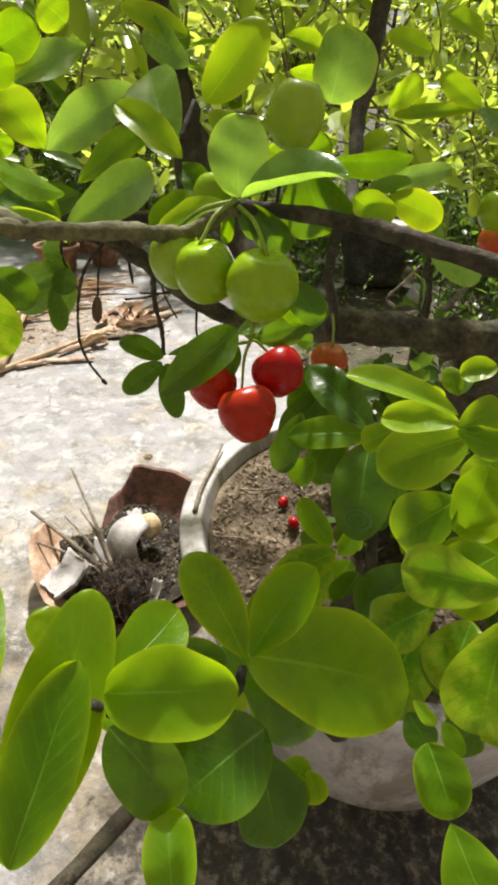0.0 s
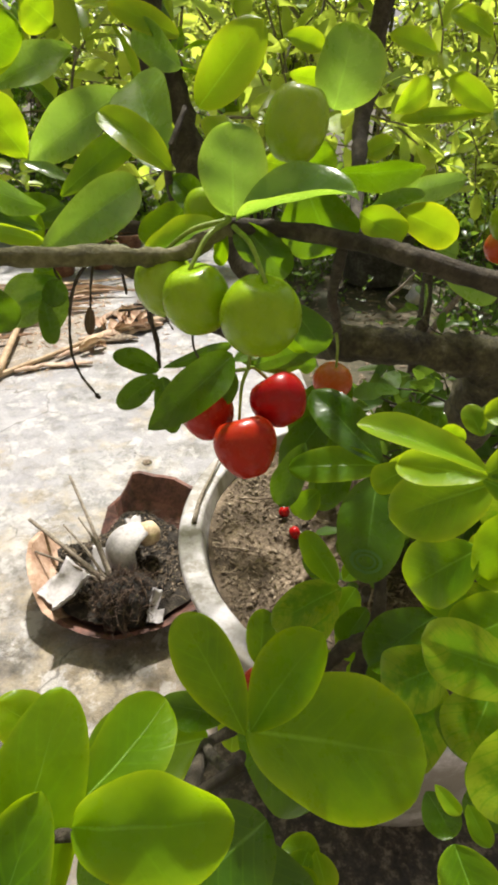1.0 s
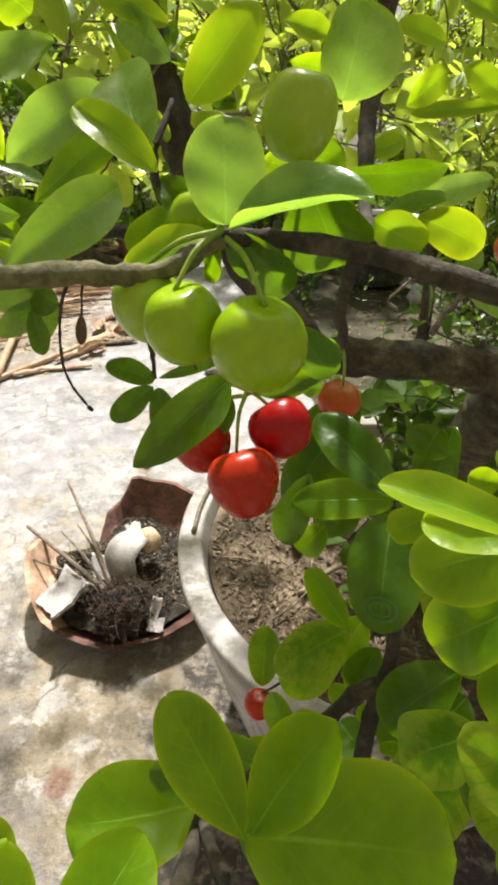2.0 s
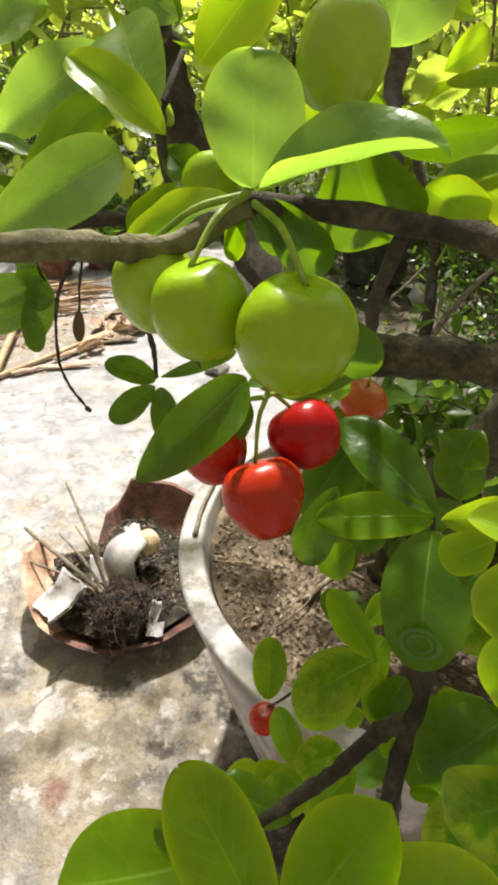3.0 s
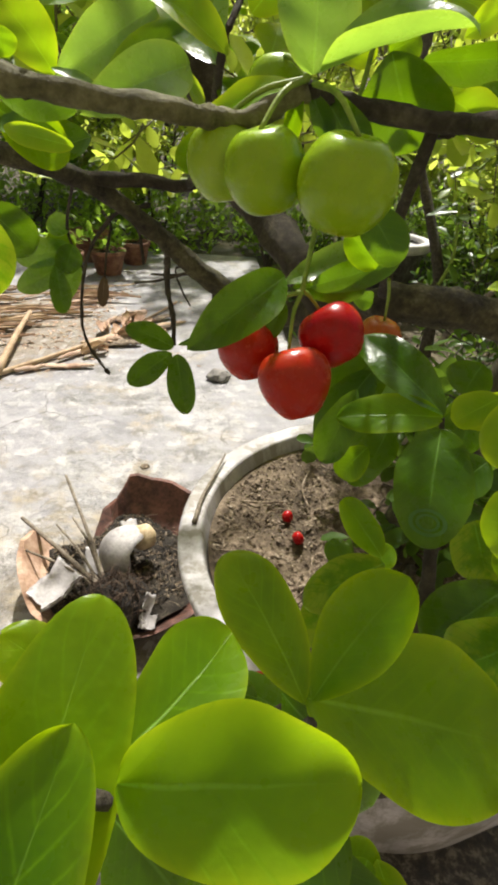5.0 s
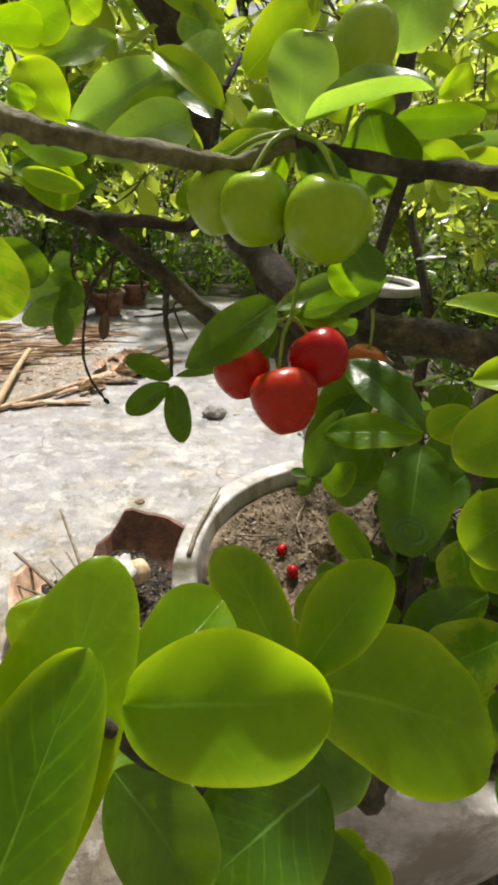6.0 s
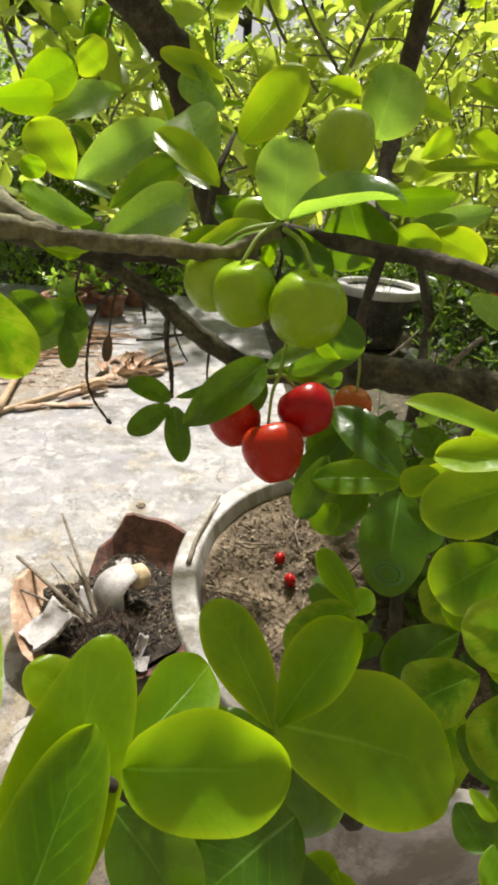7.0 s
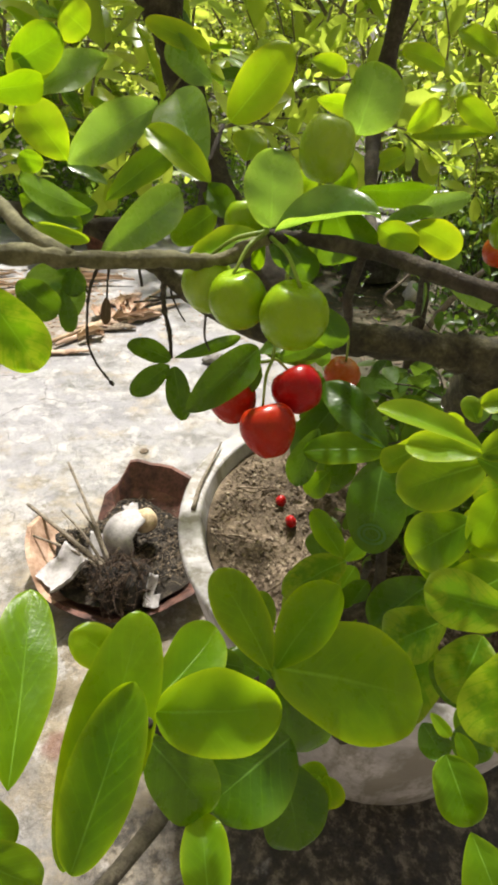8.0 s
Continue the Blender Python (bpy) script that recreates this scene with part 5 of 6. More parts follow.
stem("twig", tree, [(-0.0300, 0.4160, 0.8080), (-0.0450, 0.4300, 0.8000), (-0.0650, 0.4400, 0.7970)], 0.0014, 0.0008, BARK, 6)
stem("twig", tree, [(-0.0200, 0.4160, 0.8000), (-0.0220, 0.4300, 0.7700), (-0.0180, 0.4350, 0.7550)], 0.0012, 0.0007, BARK, 6)
stem("branch", tree, [(0.0380, 0.2040, 0.8920), (0.0520, 0.2700, 0.8920), (0.0640, 0.3260, 0.9020), (0.0700, 0.3560, 0.9180), (0.0790, 0.3840, 0.9330), (0.0890, 0.4210, 0.9620), (0.1200, 0.4600, 1.1500)], 0.0019, 0.0060, BARK, 10, 7, 0.18)
stem("branch", tree, [(0.0530, 0.3600, 0.8000), (-0.0000, 0.4700, 0.8500), (-0.0260, 0.5280, 0.8900), (-0.0430, 0.5450, 0.9420), (-0.0580, 0.5380, 0.9840), (-0.0920, 0.5250, 1.0230), (-0.1600, 0.5200, 1.1200)], 0.012, 0.016, BARK, 10, 7, 0.18)
stem("twig", tree, [(-0.0360, 0.4050, 0.8580), (-0.0220, 0.3300, 0.8800), (-0.0160, 0.2460, 0.9060), (-0.0100, 0.2520, 0.9220)], 0.0026, 0.0007, BARK)
stem("twig", tree, [(0.0600, 0.2050, 0.7520), (0.0810, 0.2610, 0.6800), (0.0790, 0.2980, 0.6290), (0.0680, 0.3270, 0.5720), (0.0550, 0.3420, 0.5180), (0.0430, 0.3470, 0.4920), (0.0300, 0.3380, 0.4970)], 0.0020, 0.0010, BARK, 7)

stem("twig", tree, [(-0.0920, 0.4250, 0.8380), (-0.0960, 0.4650, 0.8240), (-0.0990, 0.4600, 0.8060), (-0.1010, 0.4560, 0.7890)], 0.0010, 0.0007, BARK, 7, 8, 0.4)
stem("twig", tree, [(-0.0750, 0.4200, 0.8380), (-0.0740, 0.4500, 0.8250), (-0.0720, 0.4550, 0.8000)], 0.0013, 0.0010, BARK, 7, 8, 0.4)
stem("twig", tree, [(-0.0300, 0.4200, 0.8080), (-0.0500, 0.4660, 0.7960), (-0.0460, 0.4620, 0.7820), (-0.0390, 0.4590, 0.7700)], 0.0009, 0.0006, BARK, 7, 8, 0.4)
stem("twig", tree, [(-0.0300, 0.4200, 0.8050), (-0.0420, 0.4450, 0.7970), (-0.0620, 0.4550, 0.7890), (-0.0800, 0.4580, 0.7860)], 0.0012, 0.0008, BARK, 7, 8, 0.4)
stem("twig", tree, [(-0.1180, 0.4670, 0.7880), (-0.1230, 0.4700, 0.8010), (-0.1260, 0.4630, 0.8210), (-0.1000, 0.4000, 0.8620)], 0.0008, 0.0012, BARK, 7)

# fruit
NODE = (0.0030, 0.1950, 0.8990)
RED_NODE = (0.0090, 0.2120, 0.8510)
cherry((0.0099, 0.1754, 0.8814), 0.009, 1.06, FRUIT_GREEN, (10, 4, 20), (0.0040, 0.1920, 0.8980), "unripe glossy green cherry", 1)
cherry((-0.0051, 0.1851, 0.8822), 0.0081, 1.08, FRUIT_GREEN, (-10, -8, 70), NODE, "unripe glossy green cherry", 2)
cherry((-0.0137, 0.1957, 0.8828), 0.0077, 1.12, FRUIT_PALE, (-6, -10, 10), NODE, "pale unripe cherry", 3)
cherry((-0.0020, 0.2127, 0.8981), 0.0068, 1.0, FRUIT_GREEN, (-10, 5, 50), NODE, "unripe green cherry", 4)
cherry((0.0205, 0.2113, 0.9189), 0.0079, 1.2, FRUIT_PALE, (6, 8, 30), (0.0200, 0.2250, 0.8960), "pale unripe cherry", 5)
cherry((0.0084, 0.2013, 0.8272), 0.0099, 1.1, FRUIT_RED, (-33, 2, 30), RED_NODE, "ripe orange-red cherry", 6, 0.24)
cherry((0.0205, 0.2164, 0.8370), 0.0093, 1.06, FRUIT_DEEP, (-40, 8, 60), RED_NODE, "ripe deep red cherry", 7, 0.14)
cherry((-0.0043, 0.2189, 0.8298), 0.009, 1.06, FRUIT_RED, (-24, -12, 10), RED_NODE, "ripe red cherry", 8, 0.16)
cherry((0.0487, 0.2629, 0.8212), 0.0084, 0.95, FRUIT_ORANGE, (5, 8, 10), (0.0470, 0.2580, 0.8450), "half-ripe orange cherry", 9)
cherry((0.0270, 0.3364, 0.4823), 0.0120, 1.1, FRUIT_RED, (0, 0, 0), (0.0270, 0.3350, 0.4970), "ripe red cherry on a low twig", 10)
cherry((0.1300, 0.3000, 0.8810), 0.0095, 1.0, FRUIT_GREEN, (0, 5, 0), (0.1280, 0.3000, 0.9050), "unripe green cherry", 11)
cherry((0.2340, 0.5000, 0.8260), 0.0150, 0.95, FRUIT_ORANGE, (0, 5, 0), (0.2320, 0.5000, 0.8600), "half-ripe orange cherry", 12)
stem("twig", tree, [(0.0120, 0.2060, 0.8960), (0.0130, 0.2220, 0.8740), (0.0090, 0.2120, 0.8510)], 0.0010, 0.0007, STALK, 7)

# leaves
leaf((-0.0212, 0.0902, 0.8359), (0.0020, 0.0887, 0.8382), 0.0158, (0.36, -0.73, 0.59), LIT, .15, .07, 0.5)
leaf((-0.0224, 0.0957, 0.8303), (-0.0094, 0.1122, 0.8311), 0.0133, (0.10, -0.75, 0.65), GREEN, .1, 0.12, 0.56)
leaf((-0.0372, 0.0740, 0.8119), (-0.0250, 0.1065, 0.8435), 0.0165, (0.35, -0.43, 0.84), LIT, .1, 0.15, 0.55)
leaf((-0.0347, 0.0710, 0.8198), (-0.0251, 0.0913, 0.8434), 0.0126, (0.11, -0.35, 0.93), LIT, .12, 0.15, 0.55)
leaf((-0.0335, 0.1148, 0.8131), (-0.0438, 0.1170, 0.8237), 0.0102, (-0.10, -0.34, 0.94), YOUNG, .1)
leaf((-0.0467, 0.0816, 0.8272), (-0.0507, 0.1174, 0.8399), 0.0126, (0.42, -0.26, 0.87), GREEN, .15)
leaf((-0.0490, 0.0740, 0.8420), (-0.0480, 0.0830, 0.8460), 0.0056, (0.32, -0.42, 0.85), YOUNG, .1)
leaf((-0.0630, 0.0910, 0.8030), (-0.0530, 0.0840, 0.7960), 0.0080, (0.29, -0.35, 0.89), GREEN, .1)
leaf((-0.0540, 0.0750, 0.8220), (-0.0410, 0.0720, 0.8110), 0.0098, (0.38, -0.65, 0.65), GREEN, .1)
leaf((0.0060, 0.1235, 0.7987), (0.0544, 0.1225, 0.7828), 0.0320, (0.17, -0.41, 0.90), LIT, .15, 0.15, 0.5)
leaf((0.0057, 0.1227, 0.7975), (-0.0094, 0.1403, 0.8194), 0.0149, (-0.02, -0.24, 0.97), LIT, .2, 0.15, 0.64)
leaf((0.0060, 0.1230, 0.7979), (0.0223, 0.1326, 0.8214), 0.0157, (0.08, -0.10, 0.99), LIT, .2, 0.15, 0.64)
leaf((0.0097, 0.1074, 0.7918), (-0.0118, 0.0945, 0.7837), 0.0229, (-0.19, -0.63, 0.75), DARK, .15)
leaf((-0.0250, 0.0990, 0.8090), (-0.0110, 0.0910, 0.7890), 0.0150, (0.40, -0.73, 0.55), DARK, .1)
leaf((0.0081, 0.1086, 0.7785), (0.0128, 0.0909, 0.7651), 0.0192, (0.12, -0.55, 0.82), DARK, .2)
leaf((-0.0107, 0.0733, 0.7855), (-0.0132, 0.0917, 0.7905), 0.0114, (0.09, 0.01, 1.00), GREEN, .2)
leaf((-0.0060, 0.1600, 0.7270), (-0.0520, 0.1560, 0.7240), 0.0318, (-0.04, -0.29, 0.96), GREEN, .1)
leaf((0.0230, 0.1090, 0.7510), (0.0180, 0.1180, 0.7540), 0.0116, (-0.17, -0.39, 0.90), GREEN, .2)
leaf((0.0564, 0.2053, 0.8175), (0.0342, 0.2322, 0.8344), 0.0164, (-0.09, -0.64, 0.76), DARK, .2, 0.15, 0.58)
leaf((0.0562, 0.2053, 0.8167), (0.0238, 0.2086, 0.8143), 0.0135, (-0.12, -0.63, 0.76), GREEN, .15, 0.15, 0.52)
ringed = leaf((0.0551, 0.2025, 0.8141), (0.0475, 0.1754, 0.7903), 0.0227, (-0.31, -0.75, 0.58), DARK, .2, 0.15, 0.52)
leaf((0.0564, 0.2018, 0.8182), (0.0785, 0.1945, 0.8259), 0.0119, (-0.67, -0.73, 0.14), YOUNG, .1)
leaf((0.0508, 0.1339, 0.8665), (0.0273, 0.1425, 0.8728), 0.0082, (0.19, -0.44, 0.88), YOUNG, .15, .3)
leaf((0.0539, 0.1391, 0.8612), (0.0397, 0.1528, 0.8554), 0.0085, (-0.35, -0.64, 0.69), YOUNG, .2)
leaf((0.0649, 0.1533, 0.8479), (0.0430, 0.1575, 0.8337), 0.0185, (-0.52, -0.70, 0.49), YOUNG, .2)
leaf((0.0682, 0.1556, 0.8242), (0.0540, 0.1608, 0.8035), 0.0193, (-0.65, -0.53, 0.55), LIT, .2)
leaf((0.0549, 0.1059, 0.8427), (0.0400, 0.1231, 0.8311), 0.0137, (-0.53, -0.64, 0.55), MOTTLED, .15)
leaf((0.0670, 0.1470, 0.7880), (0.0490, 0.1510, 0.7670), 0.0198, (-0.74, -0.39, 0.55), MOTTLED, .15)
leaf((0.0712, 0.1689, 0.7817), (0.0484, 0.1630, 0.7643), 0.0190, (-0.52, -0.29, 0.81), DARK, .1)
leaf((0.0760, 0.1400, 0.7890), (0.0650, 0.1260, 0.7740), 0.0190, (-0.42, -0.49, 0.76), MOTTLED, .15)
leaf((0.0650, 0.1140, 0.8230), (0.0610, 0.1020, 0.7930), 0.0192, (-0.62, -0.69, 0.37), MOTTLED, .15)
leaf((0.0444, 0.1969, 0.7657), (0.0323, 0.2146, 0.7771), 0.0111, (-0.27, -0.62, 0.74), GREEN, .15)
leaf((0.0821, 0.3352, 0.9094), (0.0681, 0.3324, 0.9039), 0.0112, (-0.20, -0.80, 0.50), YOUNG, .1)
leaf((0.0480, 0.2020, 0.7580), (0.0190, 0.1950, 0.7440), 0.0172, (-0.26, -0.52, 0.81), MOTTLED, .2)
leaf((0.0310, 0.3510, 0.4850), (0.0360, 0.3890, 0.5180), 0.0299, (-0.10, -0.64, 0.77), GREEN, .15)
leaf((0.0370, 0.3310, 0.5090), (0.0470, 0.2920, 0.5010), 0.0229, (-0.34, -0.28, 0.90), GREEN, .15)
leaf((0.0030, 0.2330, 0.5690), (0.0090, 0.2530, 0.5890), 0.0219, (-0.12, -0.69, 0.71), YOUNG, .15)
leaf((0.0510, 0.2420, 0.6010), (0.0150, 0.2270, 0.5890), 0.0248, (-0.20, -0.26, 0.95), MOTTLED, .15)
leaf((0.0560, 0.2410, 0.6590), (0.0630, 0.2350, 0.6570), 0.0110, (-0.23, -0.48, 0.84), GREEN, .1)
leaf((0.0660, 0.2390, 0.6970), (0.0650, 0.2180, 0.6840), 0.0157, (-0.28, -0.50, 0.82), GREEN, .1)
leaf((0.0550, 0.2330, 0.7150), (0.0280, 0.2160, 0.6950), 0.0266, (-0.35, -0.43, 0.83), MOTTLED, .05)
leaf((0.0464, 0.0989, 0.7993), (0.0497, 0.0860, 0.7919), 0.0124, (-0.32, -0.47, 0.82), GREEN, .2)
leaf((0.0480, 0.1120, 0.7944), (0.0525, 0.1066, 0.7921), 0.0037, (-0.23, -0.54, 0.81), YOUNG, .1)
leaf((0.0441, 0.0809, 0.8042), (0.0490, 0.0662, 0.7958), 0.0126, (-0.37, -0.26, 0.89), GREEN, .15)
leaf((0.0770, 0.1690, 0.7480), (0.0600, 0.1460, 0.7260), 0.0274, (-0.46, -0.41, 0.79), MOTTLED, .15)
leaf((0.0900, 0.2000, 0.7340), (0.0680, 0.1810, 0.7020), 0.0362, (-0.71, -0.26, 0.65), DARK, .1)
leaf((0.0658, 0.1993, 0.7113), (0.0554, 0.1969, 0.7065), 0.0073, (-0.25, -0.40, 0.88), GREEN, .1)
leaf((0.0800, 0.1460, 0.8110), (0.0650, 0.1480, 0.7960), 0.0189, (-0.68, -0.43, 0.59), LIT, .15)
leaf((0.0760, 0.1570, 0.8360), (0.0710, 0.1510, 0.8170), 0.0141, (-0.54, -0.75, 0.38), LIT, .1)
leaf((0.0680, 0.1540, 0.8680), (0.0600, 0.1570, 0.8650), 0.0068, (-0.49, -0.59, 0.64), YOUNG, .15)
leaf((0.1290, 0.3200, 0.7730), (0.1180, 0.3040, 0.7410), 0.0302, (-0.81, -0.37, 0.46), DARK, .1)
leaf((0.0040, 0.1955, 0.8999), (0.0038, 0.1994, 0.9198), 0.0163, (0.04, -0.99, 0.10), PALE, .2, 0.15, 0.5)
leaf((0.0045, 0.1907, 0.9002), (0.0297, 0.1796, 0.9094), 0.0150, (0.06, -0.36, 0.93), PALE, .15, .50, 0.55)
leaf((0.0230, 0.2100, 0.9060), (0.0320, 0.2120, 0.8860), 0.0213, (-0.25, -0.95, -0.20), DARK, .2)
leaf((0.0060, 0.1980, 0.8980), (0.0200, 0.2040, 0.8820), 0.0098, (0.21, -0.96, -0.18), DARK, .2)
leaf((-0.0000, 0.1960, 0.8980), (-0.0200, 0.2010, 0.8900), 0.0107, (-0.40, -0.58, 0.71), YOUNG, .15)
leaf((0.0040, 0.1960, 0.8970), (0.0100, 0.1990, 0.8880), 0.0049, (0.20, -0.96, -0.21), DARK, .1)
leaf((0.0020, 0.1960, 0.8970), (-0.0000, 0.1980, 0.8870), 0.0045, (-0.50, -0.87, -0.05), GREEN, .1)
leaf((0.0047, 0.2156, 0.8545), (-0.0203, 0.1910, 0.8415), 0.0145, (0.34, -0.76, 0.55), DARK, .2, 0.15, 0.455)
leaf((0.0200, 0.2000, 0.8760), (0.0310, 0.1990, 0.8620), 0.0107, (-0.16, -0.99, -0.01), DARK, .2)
leaf((0.0040, 0.2150, 0.8530), (0.0370, 0.2200, 0.8630), 0.0122, (0.10, -0.62, 0.78), PALE, .2)
leaf((0.0070, 0.2200, 0.8500), (0.0290, 0.2190, 0.8510), 0.0088, (-0.08, -0.90, 0.43), DARK, .1)
leaf((0.0301, 0.2149, 0.8201), (0.0202, 0.2069, 0.7971), 0.0125, (-0.41, -0.81, 0.42), DARK, .2)
leaf((0.0362, 0.2109, 0.8011), (0.0283, 0.2099, 0.7891), 0.0110, (-0.41, -0.84, 0.34), GREEN, .2)
leaf((0.0190, 0.2100, 0.8680), (0.0270, 0.2070, 0.8590), 0.0079, (-0.35, -0.94, 0.02), GREEN, .1)
leaf((0.0050, 0.2200, 0.8460), (0.0010, 0.2150, 0.8360), 0.0060, (-0.08, -0.89, 0.45), DARK, .1)
leaf((-0.0180, 0.2470, 0.9050), (-0.0310, 0.2840, 0.9340), 0.0222, (-0.45, -0.64, 0.62), PALE, .2, 0.15, 0.55)
leaf((-0.0140, 0.2360, 0.9060), (-0.0360, 0.2450, 0.9220), 0.0111, (0.08, -0.81, 0.59), YOUNG, .2, .25)
leaf((-0.0072, 0.2851, 0.9216), (0.0160, 0.2860, 0.9481), 0.0182, (-0.06, -1.00, 0.01), YOUNG, .2)
leaf((-0.0010, 0.2730, 0.9090), (0.0020, 0.2840, 0.9200), 0.0142, (0.10, -0.74, 0.67), YOUNG, .1)
leaf((-0.0230, 0.2320, 0.9030), (-0.0419, 0.1968, 0.8919), 0.0138, (0.74, -0.56, 0.37), PALE, .2, 0.15, 0.46)
leaf((-0.0541, 0.2553, 0.8958), (-0.0266, 0.2577, 0.9162), 0.0119, (0.12, -0.74, 0.66), GREEN, .15)
leaf((-0.0380, 0.3040, 0.9260), (-0.0840, 0.3150, 0.9010), 0.0203, (-0.32, -0.93, 0.19), PALE, .15, 0.15, 0.46)
leaf((-0.0804, 0.3107, 0.9021), (-0.0959, 0.3074, 0.9241), 0.0207, (0.59, -0.80, -0.07), YOUNG, .2)
leaf((-0.0970, 0.2700, 0.9280), (-0.0790, 0.2870, 0.9310), 0.0131, (0.65, -0.64, -0.42), GREEN, .1)
leaf((-0.0617, 0.2605, 0.8905), (-0.0939, 0.2744, 0.8977), 0.0136, (0.39, -0.85, -0.36), DARK, .15)
leaf((-0.0970, 0.2880, 0.8910), (-0.0740, 0.2910, 0.8740), 0.0183, (0.27, -0.95, 0.19), GREEN, .1)
leaf((-0.0900, 0.2120, 0.8770), (-0.0730, 0.2060, 0.8480), 0.0201, (0.34, -0.87, 0.35), MOTTLED, .15)
leaf((-0.0613, 0.2529, 0.8812), (-0.0837, 0.2564, 0.8846), 0.0073, (0.17, -0.97, -0.17), YOUNG, .1)
leaf((-0.0169, 0.2638, 0.9016), (-0.0056, 0.2513, 0.8925), 0.0106, (0.03, -0.98, 0.21), DARK, .1)
leaf((-0.0160, 0.3326, 0.9462), (-0.0453, 0.3368, 0.9572), 0.0105, (0.07, -0.96, 0.28), OLIVE, .1)
leaf((-0.0152, 0.3186, 0.9350), (-0.0383, 0.3446, 0.9491), 0.0151, (-0.36, -0.93, -0.01), PALE, .1)
leaf((-0.0720, 0.3250, 0.8820), (-0.0960, 0.3180, 0.8750), 0.0185, (0.11, -0.86, 0.49), DARK, .1)
leaf((-0.0950, 0.2600, 0.8620), (-0.0810, 0.2600, 0.8470), 0.0160, (0.30, -0.90, 0.31), DARK, .1)
leaf((-0.1210, 0.4550, 0.8110), (-0.1270, 0.4470, 0.7930), 0.0183, (0.24, -0.92, 0.29), DARK, .1)
leaf((-0.1330, 0.4480, 0.7990), (-0.1280, 0.4370, 0.7670), 0.0148, (0.26, -0.91, 0.33), DARK, .1)
leaf((-0.0790, 0.3780, 0.9530), (-0.0910, 0.3750, 0.9620), 0.0203, (0.20, -0.98, -0.07), YOUNG, .1)
leaf((-0.1070, 0.3410, 0.9390), (-0.0850, 0.3460, 0.9510), 0.0189, (0.33, -0.92, -0.19), GREEN, .1)
leaf((-0.0128, 0.2901, 0.8872), (-0.0308, 0.2780, 0.8765), 0.0142, (-0.11, -0.99, -0.08), GREEN, .1)
leaf((-0.0820, 0.2600, 0.9110), (-0.0810, 0.2600, 0.9030), 0.0093, (0.33, -0.94, 0.07), GREEN, .1)
leaf((0.0330, 0.2290, 0.9220), (0.0370, 0.2280, 0.9410), 0.0206, (0.26, -0.96, -0.12), PALE, .25)
leaf((0.0220, 0.2520, 0.9310), (0.0360, 0.2490, 0.9290), 0.0065, (-0.22, -0.96, -0.16), YOUNG, .1)
leaf((0.0689, 0.2952, 0.9209), (0.0835, 0.2996, 0.9318), 0.0108, (0.13, -0.99, 0.08), YOUNG, .15)
leaf((0.1127, 0.3059, 0.9221), (0.0957, 0.3168, 0.9343), 0.0099, (-0.40, -0.92, 0.03), YOUNG, .15)
leaf((0.1143, 0.3107, 0.9217), (0.0767, 0.3118, 0.9192), 0.0066, (-0.05, -0.90, 0.42), YOUNG, .1)
leaf((0.0356, 0.2275, 0.9061), (0.0594, 0.2214, 0.9077), 0.0101, (-0.27, -0.81, -0.53), DARK, .15, .35, 0.5)
leaf((0.0791, 0.2382, 0.9042), (0.0575, 0.2331, 0.8996), 0.0085, (-0.43, -0.88, -0.20), PALE, .1)
leaf((0.0432, 0.2237, 0.8961), (0.0591, 0.2185, 0.9026), 0.0076, (-0.10, -0.45, 0.88), PALE, .1)
leaf((0.0393, 0.2109, 0.8982), (0.0531, 0.2108, 0.8919), 0.0101, (-0.32, -0.93, 0.20), YOUNG, .15)
leaf((0.0527, 0.2184, 0.8977), (0.0710, 0.2165, 0.8902), 0.0113, (-0.37, -0.91, 0.20), OLIVE, .15)
leaf((0.0690, 0.2270, 0.8860), (0.0750, 0.2240, 0.8840), 0.0075, (-0.40, -0.89, 0.22), PALE, .1)
leaf((0.0749, 0.2302, 0.8773), (0.0966, 0.2322, 0.8673), 0.0100, (-0.50, -0.78, 0.37), PALE, .1)
leaf((0.0140, 0.2310, 0.9090), (0.0240, 0.2290, 0.9070), 0.0085, (-0.16, -0.98, 0.12), YOUNG, .1)
leaf((0.0270, 0.2290, 0.9080), (0.0340, 0.2280, 0.9120), 0.0097, (-0.22, -0.97, 0.11), GREEN, .1)
leaf((-0.0500, 0.4380, 0.7450), (-0.0830, 0.4340, 0.7610), 0.0187, (0.35, -0.76, 0.55), DARK, .1)
leaf((-0.0510, 0.4360, 0.7410), (-0.0810, 0.4160, 0.7240), 0.0197, (0.23, -0.82, 0.52), DARK, .1)
leaf((-0.0480, 0.4360, 0.7400), (-0.0390, 0.4070, 0.7060), 0.0205, (0.03, -0.76, 0.66), DARK, .1)
leaf((-0.0470, 0.4390, 0.7460), (0.0080, 0.4500, 0.7610), 0.0120, (0.18, -0.98, 0.10), DARK, .1)
leaf((-0.1010, 0.4560, 0.7900), (-0.1030, 0.4500, 0.7690), 0.0083, (0.21, -0.94, 0.27), DEAD, .1)
leaf((0.0760, 0.1680, 0.7680), (0.0600, 0.1600, 0.7550), 0.0173, (-0.42, -0.46, 0.78), DARK, .1)
leaf((0.0820, 0.1450, 0.7670), (0.0700, 0.1380, 0.7560), 0.0186, (-0.48, -0.38, 0.79), DARK, .1)
leaf((0.0880, 0.1550, 0.7930), (0.0750, 0.1510, 0.7810), 0.0174, (-0.42, -0.60, 0.68), YOUNG, .1)
leaf((0.0680, 0.1680, 0.7370), (0.0750, 0.1520, 0.7300), 0.0163, (-0.31, -0.53, 0.79), DARK, .1)
